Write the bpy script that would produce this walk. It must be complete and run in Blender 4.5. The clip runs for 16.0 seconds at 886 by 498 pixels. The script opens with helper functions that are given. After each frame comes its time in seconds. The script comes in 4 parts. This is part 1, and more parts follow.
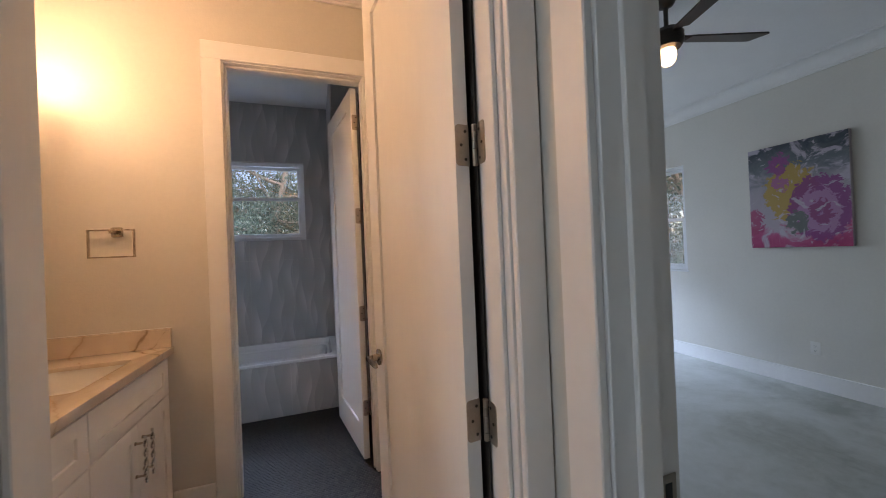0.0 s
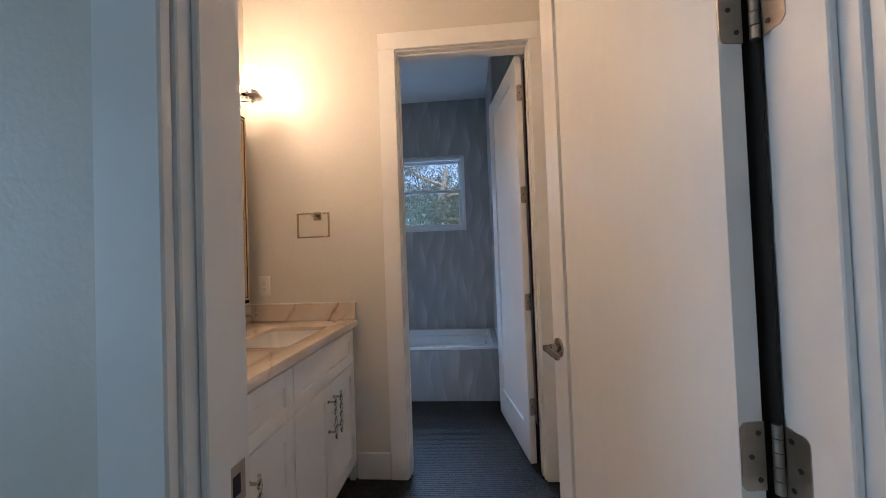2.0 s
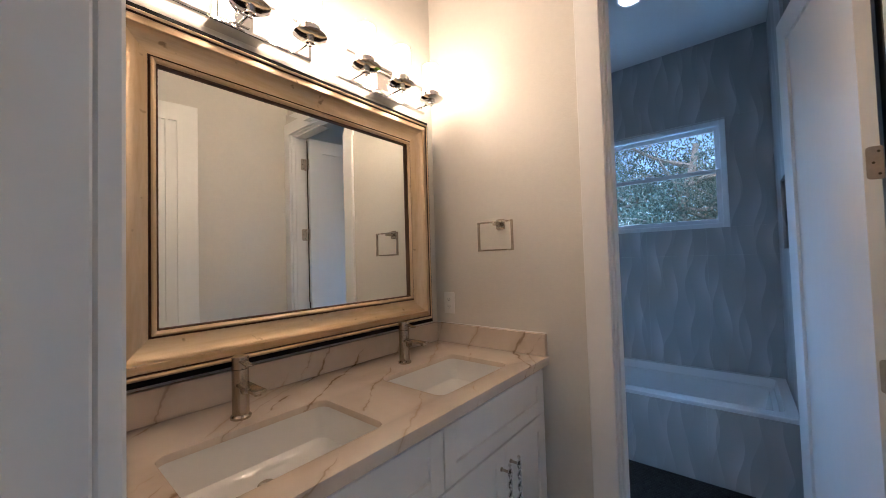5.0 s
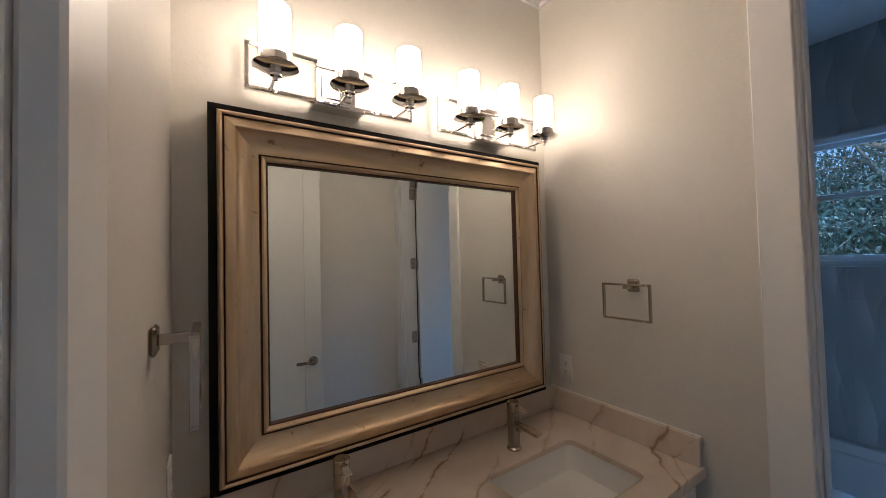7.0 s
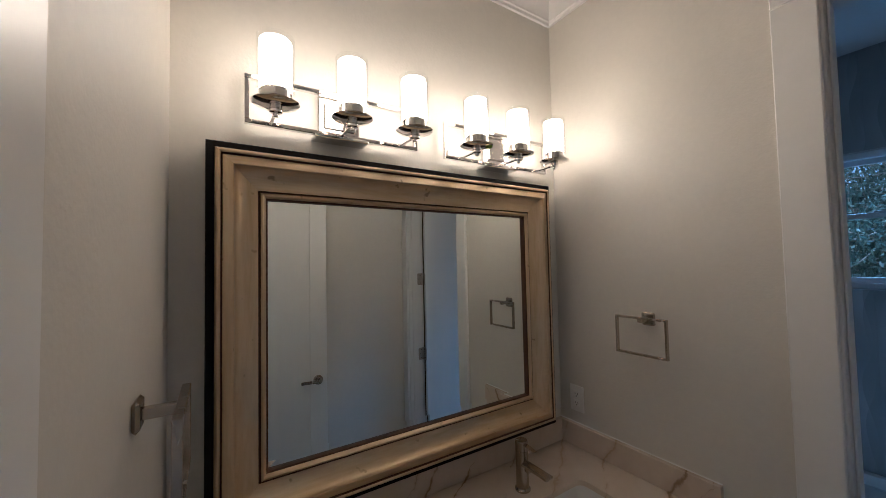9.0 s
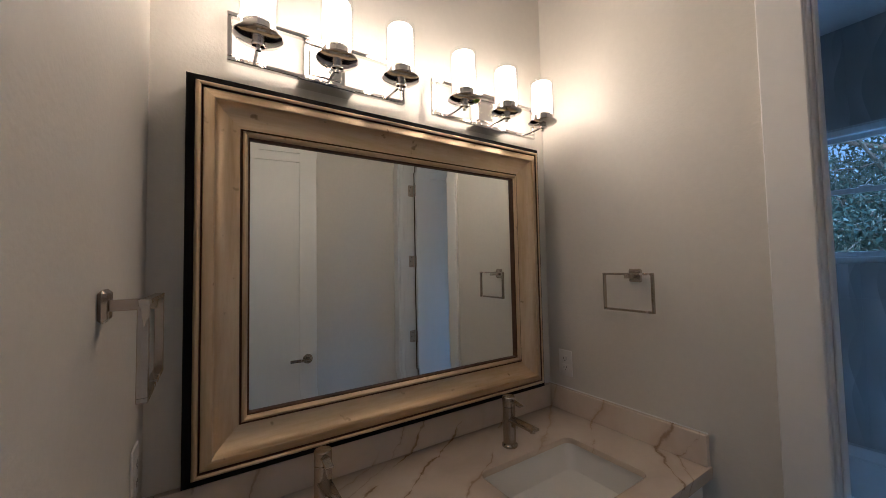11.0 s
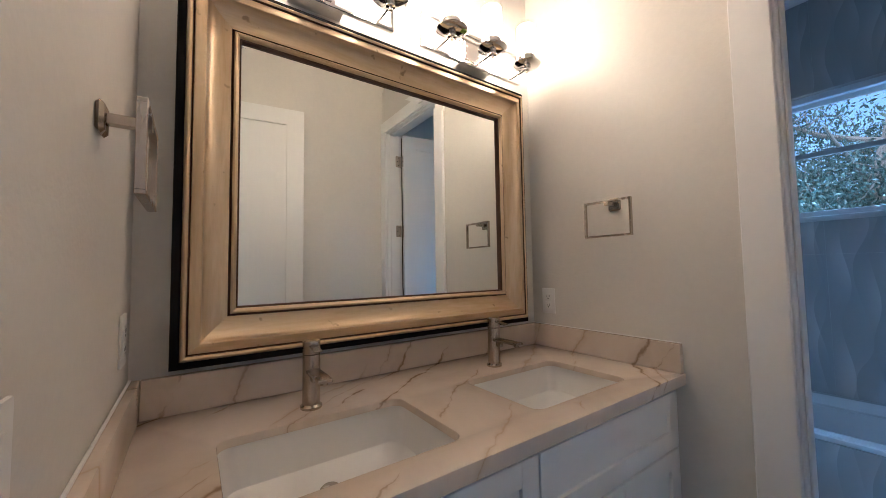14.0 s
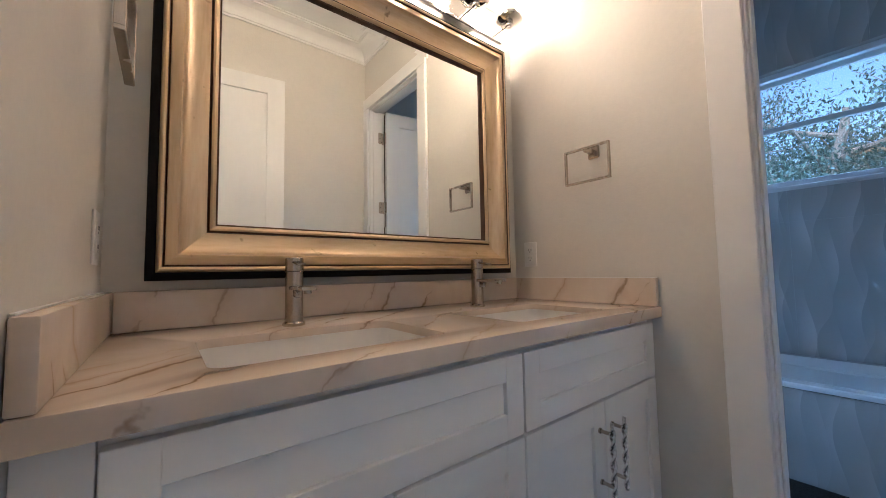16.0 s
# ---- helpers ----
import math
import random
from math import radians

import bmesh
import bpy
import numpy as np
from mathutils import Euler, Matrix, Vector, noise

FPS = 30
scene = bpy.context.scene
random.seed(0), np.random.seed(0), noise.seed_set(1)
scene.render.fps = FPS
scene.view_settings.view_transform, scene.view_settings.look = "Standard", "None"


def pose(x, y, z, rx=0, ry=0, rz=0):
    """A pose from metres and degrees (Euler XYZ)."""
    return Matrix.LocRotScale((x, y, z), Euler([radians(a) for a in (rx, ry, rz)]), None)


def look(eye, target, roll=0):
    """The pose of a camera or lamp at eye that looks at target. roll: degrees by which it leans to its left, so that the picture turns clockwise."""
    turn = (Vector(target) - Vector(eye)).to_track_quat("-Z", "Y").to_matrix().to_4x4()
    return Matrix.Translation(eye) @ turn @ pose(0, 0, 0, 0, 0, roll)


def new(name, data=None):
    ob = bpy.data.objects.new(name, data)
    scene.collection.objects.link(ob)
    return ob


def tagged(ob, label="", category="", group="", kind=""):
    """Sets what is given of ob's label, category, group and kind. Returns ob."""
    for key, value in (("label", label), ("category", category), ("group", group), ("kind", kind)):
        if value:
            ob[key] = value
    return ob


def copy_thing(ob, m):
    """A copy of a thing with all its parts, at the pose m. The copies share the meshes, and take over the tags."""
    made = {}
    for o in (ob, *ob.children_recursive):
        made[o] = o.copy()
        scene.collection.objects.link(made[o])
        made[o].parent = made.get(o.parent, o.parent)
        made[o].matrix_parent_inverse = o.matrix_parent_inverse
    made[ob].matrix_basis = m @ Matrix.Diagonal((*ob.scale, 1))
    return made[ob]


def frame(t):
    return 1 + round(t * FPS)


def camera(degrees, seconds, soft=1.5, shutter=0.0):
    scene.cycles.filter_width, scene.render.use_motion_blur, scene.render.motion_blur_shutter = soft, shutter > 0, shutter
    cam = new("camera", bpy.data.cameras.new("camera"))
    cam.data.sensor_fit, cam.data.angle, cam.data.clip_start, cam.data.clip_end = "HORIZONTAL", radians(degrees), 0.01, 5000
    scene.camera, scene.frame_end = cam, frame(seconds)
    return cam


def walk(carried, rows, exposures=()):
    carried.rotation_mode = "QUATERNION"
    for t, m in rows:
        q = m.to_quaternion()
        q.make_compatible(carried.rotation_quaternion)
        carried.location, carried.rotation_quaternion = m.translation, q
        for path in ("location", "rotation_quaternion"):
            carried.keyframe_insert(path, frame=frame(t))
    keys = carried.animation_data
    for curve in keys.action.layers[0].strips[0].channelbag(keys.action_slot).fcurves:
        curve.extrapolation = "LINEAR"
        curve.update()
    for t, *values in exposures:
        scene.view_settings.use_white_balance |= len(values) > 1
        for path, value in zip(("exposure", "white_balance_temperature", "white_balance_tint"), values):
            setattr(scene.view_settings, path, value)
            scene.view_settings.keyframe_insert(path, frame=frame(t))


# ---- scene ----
cam = camera(102.1, 16.0, 0.6, 0.1)
PATH = [
    (0, (1.313, -2.257, 1.348), (1.979, -0.372, 1.356), -2.4),
    (0.5, (1.281, -2.242, 1.303), (1.533, -0.258, 1.323), -2.6),
    (1, (1.268, -2.196, 1.273), (1.309, -0.197, 1.304), -2.5),
    (1.5, (1.272, -2.119, 1.242), (1.194, -0.121, 1.278), -2.3),
    (2, (1.252, -2.027, 1.245), (1.098, -0.033, 1.288), -2.1),
    (2.5, (1.232, -1.96, 1.268), (1.001, 0.026, 1.319), -2.1),
    (3, (1.232, -1.878, 1.286), (0.87, 0.088, 1.346), -2.1),
    (3.5, (1.222, -1.784, 1.31), (0.663, 0.135, 1.375), -2.2),
    (4, (1.229, -1.68, 1.308), (0.437, 0.155, 1.388), -2.3),
    (4.5, (1.239, -1.586, 1.32), (0.21, 0.128, 1.393), -2.0),
    (5, (1.252, -1.524, 1.342), (-0.019, 0.019, 1.405), -1.7),
    (5.2, (1.241, -1.507, 1.362), (-0.116, -0.039, 1.414), -1.5),
    (7.3, (1.12, -1.39, 1.682), (-0.564, -0.313, 1.743), -1.5),
    (7.5, (1.108, -1.38, 1.716), (-0.585, -0.318, 1.779), -1.5),
    (8, (1.092, -1.374, 1.78), (-0.613, -0.33, 1.845), -1.2),
    (8.5, (1.096, -1.387, 1.773), (-0.604, -0.336, 1.849), -1.2),
    (9, (1.108, -1.374, 1.734), (-0.585, -0.311, 1.811), -1.2),
    (11.5, (1.112, -1.344, 1.53), (-0.563, -0.255, 1.622), -1.0),
    (12, (1.121, -1.352, 1.498), (-0.55, -0.258, 1.592), -0.9),
    (12.5, (1.126, -1.358, 1.441), (-0.541, -0.257, 1.541), -1.0),
    (13, (1.125, -1.357, 1.385), (-0.534, -0.245, 1.484), -0.9),
    (13.5, (1.122, -1.357, 1.32), (-0.532, -0.236, 1.424), -0.9),
    (14, (1.123, -1.36, 1.268), (-0.513, -0.214, 1.377), -0.9),
    (14.5, (1.123, -1.365, 1.216), (-0.5, -0.202, 1.326), -0.9),
    (15, (1.127, -1.358, 1.165), (-0.487, -0.183, 1.278), -0.9),
    (15.5, (1.122, -1.358, 1.104), (-0.474, -0.158, 1.224), -0.9),
    (16, (1.112, -1.366, 1.039), (-0.463, -0.139, 1.164), -1.0),
]
EXPOSURES = [(0.0, 0.77, 7950, 31), (1.5, 0.75, 6550, 23), (3.0, 0.72, 6050, 20), (5.0, 0.71, 5400, 16), (7.4, -0.32, 5050, 12), (9.0, -0.47, 4820, 10), (11.3, -0.18, 4950, 12), (12.0, 0.17, 4950, 12), (12.7, 0.28, 4950, 12), (14.0, 0.66, 5050, 13), (15.0, 0.63, 5100, 13), (16.0, 0.96, 5200, 14)]
walk(cam, [(t, look(eye, target, roll)) for t, eye, target, roll in PATH], EXPOSURES)
# plan, in metres: mirror wall, far wall, entry wall, tub room, hall and bedroom
XM, XR, YB, YB2, YA, YA2 = -0.06, 1.70, 0.0, 0.12, -1.485, -1.603
XH, XH2, XP, CH, TCH, BCH = 1.768, 1.905, 5.38, 3.0, 2.94, 2.86
YT, YW, XT, XF = 1.06, 1.83, 1.47, 0.567
WIN = (0.20, 1.215, 1.525, 2.34)
BWIN = (0.73, 1.55, 1.0, 2.23)
PAINTING_Y0, PAINTING_Y1, PAINTING_Z0, PAINTING_Z1 = -0.66, 0.045, 1.245, 2.185
LAMP, LAMP_POWER = (1.0, 0.72, 0.45), 21.0
DAY, HALL_TONE, TUB_TONE, SKY = (0.48, 0.75, 1.0), (0.50, 0.77, 0.98), (0.36, 0.63, 1.0), 0.15
TUB_DAY, BED_DAY, HALL_FILL = 470.0, 14.5, 7.4

# ---- light and exposure ----
world = bpy.data.worlds.new("sky")
scene.world = world
world.use_nodes = True
_wn = world.node_tree.nodes
_sky = _wn.new("ShaderNodeTexSky")
_sky.sky_type, _sky.sun_disc = "NISHITA", False
_sky.sun_elevation, _sky.sun_rotation = radians(49), radians(169)
_sky.dust_density, _sky.air_density, _sky.ozone_density = 0.6, 1.0, 3.0
world.node_tree.links.new(_sky.outputs[0], _wn["Background"].inputs[0])
_wn["Background"].inputs[1].default_value = SKY

sun = new("sun", bpy.data.lights.new("sun", "SUN"))
sun.data.energy, sun.data.angle, sun.data.color = 2.2, radians(14), (1.0, 0.97, 0.92)
sun.matrix_world = look((0, 0, 30), (-4, 20, 6))


def window_lamp(name, eye, target, w, h, power, tone):
    """An area lamp in place of sky light, set in or beyond a window."""
    lamp = new(name, bpy.data.lights.new(name, "AREA"))
    lamp.data.shape, lamp.data.size, lamp.data.size_y = "RECTANGLE", w, h
    lamp.data.energy, lamp.data.color = power, tone
    lamp.matrix_world = look(eye, target)
    return lamp


# ---- materials ----
def mat(name):
    m = bpy.data.materials.new(name)
    m.use_nodes = True
    return m, m.node_tree.nodes, m.node_tree.links, m.node_tree.nodes["Principled BSDF"]


def ramp(nd, stops):
    r = nd.new("ShaderNodeValToRGB")
    el = r.color_ramp.elements
    while len(el) < len(stops):
        el.new(0.5)
    for e, (p, c) in zip(el, stops):
        e.position, e.color = p, (*c, 1) if len(c) == 3 else (c[0], c[0], c[0], 1)
    return r


def noise_tex(nd, ln, vec, scale, detail=4, rough=0.5, dist=0.0, stretch=None):
    n = nd.new("ShaderNodeTexNoise")
    n.inputs["Scale"].default_value, n.inputs["Detail"].default_value = scale, detail
    n.inputs["Roughness"].default_value, n.inputs["Distortion"].default_value = rough, dist
    if stretch:
        mp = nd.new("ShaderNodeMapping")
        mp.inputs["Scale"].default_value = stretch
        ln.new(vec, mp.inputs[0])
        vec = mp.outputs[0]
    ln.new(vec, n.inputs["Vector"])
    return n


def math_node(nd, ln, op, a, b=None, c=None):
    n = nd.new("ShaderNodeMath")
    n.operation = op
    for i, v in enumerate((a, b, c)):
        if v is None:
            continue
        if isinstance(v, (int, float)):
            n.inputs[i].default_value = v
        else:
            ln.new(v, n.inputs[i])
    return n.outputs[0]


def mix(nd, ln, fac, a, b):
    n = nd.new("ShaderNodeMix")
    n.data_type = "RGBA"
    for i, v in ((0, fac), (6, a), (7, b)):
        if isinstance(v, tuple):
            n.inputs[i].default_value = (*v, 1)
        elif isinstance(v, (int, float)):
            n.inputs[i].default_value = v
        else:
            ln.new(v, n.inputs[i])
    return n.outputs[2]


def surf(name, base, rough, metal=0.0, var=0.08, scale=3.0, fine=60.0, bump=0.0, bump_scale=200.0, stretch=None, rough_var=0.06, coat=0.0, dist=0.002):
    """A painted, metal or stone surface with stains, grain and fine relief."""
    m, nd, ln, bs = mat(name)
    pos = nd.new("ShaderNodeNewGeometry").outputs["Position"]
    a = noise_tex(nd, ln, pos, scale, 4, 0.55, 0.3, stretch)
    b = noise_tex(nd, ln, pos, fine, 3, 0.6, 0.0, stretch)
    k = math_node(nd, ln, "ADD", math_node(nd, ln, "MULTIPLY", a.outputs[0], 0.65), math_node(nd, ln, "MULTIPLY", b.outputs[0], 0.35))
    lo = tuple(c * (1 - var) for c in base)
    hi = tuple(min(1, c * (1 + var)) for c in base)
    r = ramp(nd, ((0.3, lo), (0.7, hi)))
    ln.new(k, r.inputs[0])
    ln.new(r.outputs[0], bs.inputs["Base Color"])
    ln.new(math_node(nd, ln, "MULTIPLY_ADD", a.outputs[0], 2 * rough_var, rough - rough_var), bs.inputs["Roughness"])
    bs.inputs["Metallic"].default_value = metal
    bs.inputs["Coat Weight"].default_value = coat
    if bump:
        n = noise_tex(nd, ln, pos, bump_scale, 3, 0.5, 0.0, stretch)
        bp = nd.new("ShaderNodeBump")
        bp.inputs["Strength"].default_value, bp.inputs["Distance"].default_value = bump, dist
        ln.new(n.outputs[0], bp.inputs["Height"])
        ln.new(bp.outputs[0], bs.inputs["Normal"])
    return m


PAINT = surf("wall_paint", (0.69, 0.655, 0.59), 0.5, var=0.05, scale=1.3, fine=45, bump=0.2, bump_scale=115, dist=0.0035)
CEIL = surf("ceiling_paint", (0.86, 0.85, 0.83), 0.7, var=0.03, bump=0.15, bump_scale=110)
TRIM = surf("trim_paint", (0.83, 0.815, 0.79), 0.32, var=0.035, scale=2.0, fine=25, bump=0.05, bump_scale=60)
DOOR = surf("door_paint", (0.83, 0.815, 0.785), 0.36, var=0.03, scale=1.5, fine=30, bump=0.06, bump_scale=90, stretch=(1, 1, 0.25))
CAB = surf("cabinet_lacquer", (0.92, 0.905, 0.87), 0.3, var=0.02, scale=3, fine=40, bump=0.03, bump_scale=50)
NICKEL = surf("brushed_nickel", (0.47, 0.41, 0.345), 0.26, 1.0, var=0.1, scale=20, fine=300, bump=0.06, bump_scale=500, stretch=(1, 1, 0.15), dist=0.001)
HINGE = surf("satin_nickel_hinge", (0.46, 0.40, 0.34), 0.38, 1.0, var=0.14, scale=30, fine=200, bump=0.08, bump_scale=300, dist=0.001)
SCREW = surf("dark_screw", (0.10, 0.085, 0.07), 0.5, 0.8)
CHROME = surf("polished_chrome", (0.72, 0.70, 0.68), 0.10, 1.0, var=0.03, rough_var=0.02)
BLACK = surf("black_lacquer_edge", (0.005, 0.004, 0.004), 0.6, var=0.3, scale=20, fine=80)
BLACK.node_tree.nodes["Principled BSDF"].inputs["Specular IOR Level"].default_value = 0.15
CERAMIC = surf("white_vitreous_china", (0.88, 0.865, 0.83), 0.08, var=0.02, rough_var=0.02, coat=0.4)
TUBWHITE = surf("white_acrylic", (0.78, 0.79, 0.79), 0.2, var=0.02, rough_var=0.03, coat=0.15)
VINYL = surf("white_vinyl", (0.76, 0.77, 0.77), 0.35, var=0.03)
PLASTIC = surf("white_plate_plastic", (0.80, 0.78, 0.74), 0.3, var=0.02)
# shadow of the hinge gaps, put in as a near-black brown
GAP_SHADOW = surf("dark_brown_gap_shadow", (0.030, 0.021, 0.016), 0.8, var=0.2)
DARK = surf("dark_slot", (0.02, 0.02, 0.02), 0.6)
GROUT = surf("dark_grout", (0.05, 0.05, 0.052), 0.85, var=0.25, scale=12, fine=120, bump=0.3)
WALNUT = surf("dark_walnut_blade", (0.05, 0.032, 0.025), 0.4, var=0.35, scale=6, fine=60, stretch=(1, 6, 1))
BRONZE = surf("dark_bronze", (0.06, 0.05, 0.045), 0.35, 0.8, var=0.2)
GROOVE = surf("antiqued_brown_groove", (0.095, 0.042, 0.02), 0.5, 0.1, var=0.4, scale=14, fine=90)
GREEN = surf("green_sticker", (0.22, 0.36, 0.02), 0.5, var=0.1)
CANVASEDGE = surf("canvas_edge", (0.45, 0.38, 0.40), 0.8, var=0.2)
BARK = surf("pale_bark", (0.30, 0.26, 0.21), 0.85, var=0.35, scale=8, fine=60, bump=0.6, bump_scale=30, dist=0.02)
TANBARK = surf("tan_bark", (0.36, 0.24, 0.13), 0.85, var=0.3, scale=8, fine=60, bump=0.6, bump_scale=30, dist=0.02)


def concrete():
    m, nd, ln, bs = mat("polished_concrete")
    pos = nd.new("ShaderNodeNewGeometry").outputs["Position"]
    a = noise_tex(nd, ln, pos, 0.9, 5, 0.6, 0.6)
    b = noise_tex(nd, ln, pos, 9, 6, 0.7, 0.5)
    k = math_node(nd, ln, "ADD", math_node(nd, ln, "MULTIPLY", a.outputs[0], 0.75), math_node(nd, ln, "MULTIPLY", b.outputs[0], 0.25))
    r = ramp(nd, ((0.36, (0.30, 0.315, 0.275)), (0.5, (0.50, 0.52, 0.485)), (0.62, (0.62, 0.64, 0.62))))
    ln.new(k, r.inputs[0])
    ln.new(r.outputs[0], bs.inputs["Base Color"])
    ln.new(math_node(nd, ln, "MULTIPLY_ADD", b.outputs[0], 0.25, 0.2), bs.inputs["Roughness"])
    return m


CONCRETE = concrete()


def mosaic():
    m, nd, ln, bs = mat("charcoal_mosaic_tile")
    g = nd.new("ShaderNodeNewGeometry")
    r = ramp(nd, ((0.0, (0.022, 0.020, 0.018)), (0.6, (0.038, 0.035, 0.032)), (1.0, (0.060, 0.056, 0.051))))
    ln.new(g.outputs["Random Per Island"], r.inputs[0])
    n = noise_tex(nd, ln, g.outputs["Position"], 40, 4, 0.6)
    ln.new(mix(nd, ln, math_node(nd, ln, "MULTIPLY", n.outputs[0], 0.5), r.outputs[0], (0.05, 0.048, 0.046)), bs.inputs["Base Color"])
    ln.new(math_node(nd, ln, "MULTIPLY_ADD", g.outputs["Random Per Island"], 0.2, 0.5), bs.inputs["Roughness"])
    return m


MOSAIC = mosaic()
MOSAIC.node_tree.nodes["Principled BSDF"].inputs["Specular IOR Level"].default_value = 0.12


def wave_tile():
    """Grey porcelain with tall flame-shaped tone bands, sharp on one side and soft on the other."""
    m, nd, ln, bs = mat("wave_porcelain")
    g = nd.new("ShaderNodeNewGeometry")
    xyz = nd.new("ShaderNodeSeparateXYZ")
    ln.new(g.outputs["Position"], xyz.inputs[0])
    x, y, z = xyz.outputs
    along = math_node(nd, ln, "ADD", x, y)
    wob = noise_tex(nd, ln, g.outputs["Position"], 2.2, 1, 0.4, 0.0, (1, 1, 0.5))
    layers = []
    for width, amp, period, ph, k in ((0.105, 0.20, 0.55, 0.0, 2.399), (0.150, -0.20, 0.71, 1.7, 1.31)):
        s = math_node(nd, ln, "SINE", math_node(nd, ln, "ADD", math_node(nd, ln, "MULTIPLY", z, 2 * math.pi / period), math_node(nd, ln, "MULTIPLY_ADD", along, 9.0, ph)))
        u = math_node(nd, ln, "ADD", math_node(nd, ln, "MULTIPLY", along, 1 / width), math_node(nd, ln, "MULTIPLY", s, amp))
        u = math_node(nd, ln, "ADD", u, math_node(nd, ln, "MULTIPLY", wob.outputs[0], 0.9))
        f, c = math_node(nd, ln, "FRACT", u), math_node(nd, ln, "FLOOR", u)
        fade = math_node(nd, ln, "SINE", math_node(nd, ln, "MULTIPLY_ADD", c, k, math_node(nd, ln, "MULTIPLY", z, 2 * math.pi / (period * 1.1))))
        fade = math_node(nd, ln, "MULTIPLY_ADD", fade, 0.45, 0.55)
        layers.append(math_node(nd, ln, "MULTIPLY", f, fade))
    k = math_node(nd, ln, "MULTIPLY_ADD", layers[1], 0.45, math_node(nd, ln, "MULTIPLY", layers[0], 0.55))
    gr = noise_tex(nd, ln, g.outputs["Position"], 90, 4, 0.7, 0.0, (1, 1, 0.3))
    k = math_node(nd, ln, "ADD", k, math_node(nd, ln, "MULTIPLY_ADD", gr.outputs[0], 0.12, -0.06))
    r = ramp(nd, ((0.0, (0.37, 0.365, 0.355)), (0.35, (0.425, 0.42, 0.41)), (0.85, (0.57, 0.56, 0.545))))
    ln.new(k, r.inputs[0])
    ln.new(r.outputs[0], bs.inputs["Base Color"])
    bs.inputs["Roughness"].default_value = 0.42
    return m


WAVE = wave_tile()


# where each vein crosses, half width, tone (0 dark brown, 1 tan, 2 grey-brown), strength
VEINS = (
    (-0.905, 0.015, 0, 0.85), (-0.855, 0.009, 0, 0.85), (-0.79, 0.007, 2, 0.7), (-0.575, 0.008, 1, 0.6), (-0.525, 0.004, 2, 0.6), (-0.480, 0.012, 0, 0.8),
    (-0.380, 0.010, 0, 0.85), (-0.225, 0.008, 2, 0.8), (-0.05, 0.006, 1, 0.6), (0.125, 0.008, 1, 0.8), (0.335, 0.012, 0, 0.75), (0.378, 0.006, 2, 0.7),
)


def quartz():
    """Pinkish beige quartz with a few slanting brown veins that wander, swell and break off."""
    m, nd, ln, bs = mat("veined_quartz")
    pos = nd.new("ShaderNodeNewGeometry").outputs["Position"]
    cloud = noise_tex(nd, ln, pos, 3.0, 5, 0.55, 0.6)
    r0 = ramp(nd, ((0.3, (0.61, 0.505, 0.40)), (0.52, (0.71, 0.60, 0.495)), (0.75, (0.77, 0.68, 0.585))))
    ln.new(cloud.outputs[0], r0.inputs[0])
    col = r0.outputs[0]
    dot = nd.new("ShaderNodeVectorMath")
    dot.operation = "DOT_PRODUCT"
    dot.inputs[1].default_value = (0.8, 0.6, -0.4)
    ln.new(pos, dot.inputs[0])
    bend, kink, tremble = noise_tex(nd, ln, pos, 3.2, 2, 0.4), noise_tex(nd, ln, pos, 15, 3, 0.55), noise_tex(nd, ln, pos, 70, 2, 0.5)
    across = math_node(nd, ln, "ADD", dot.outputs["Value"], 0.362 - 0.06 - 0.021 - 0.003)
    for n, amount in ((bend, 0.12), (kink, 0.042), (tremble, 0.006)):
        across = math_node(nd, ln, "MULTIPLY_ADD", n.outputs[0], amount, across)
    gate = noise_tex(nd, ln, pos, 5.5, 3, 0.5)
    tones = ((0.25, 0.155, 0.082), (0.52, 0.38, 0.25), (0.40, 0.29, 0.20))
    swell = nd.new("ShaderNodeMapRange")
    for key, val in (("From Min", 0.44), ("From Max", 0.68), ("To Min", 0.04), ("To Max", 1.3)):
        swell.inputs[key].default_value = val
    ln.new(gate.outputs[0], swell.inputs["Value"])
    for place, half, tone, strength in VEINS:
        away = math_node(nd, ln, "ABSOLUTE", math_node(nd, ln, "SUBTRACT", across, place))
        for spread, weight, paint in ((4.0, 0.5, (0.57, 0.44, 0.32)), (1.0, strength, tones[tone])):
            v = nd.new("ShaderNodeMapRange")
            v.interpolation_type = "SMOOTHSTEP"
            v.inputs["To Min"].default_value, v.inputs["To Max"].default_value = weight, 0.0
            ln.new(math_node(nd, ln, "MULTIPLY", swell.outputs[0], half * spread), v.inputs["From Max"])
            ln.new(away, v.inputs["Value"])
            fade = math_node(nd, ln, "MINIMUM", math_node(nd, ln, "MULTIPLY", swell.outputs[0], 2.2), 1.0)
            col = mix(nd, ln, math_node(nd, ln, "MULTIPLY", v.outputs[0], fade), col, paint)
    ln.new(col, bs.inputs["Base Color"])
    bs.inputs["Roughness"].default_value = 0.15
    return m


QUARTZ = quartz()


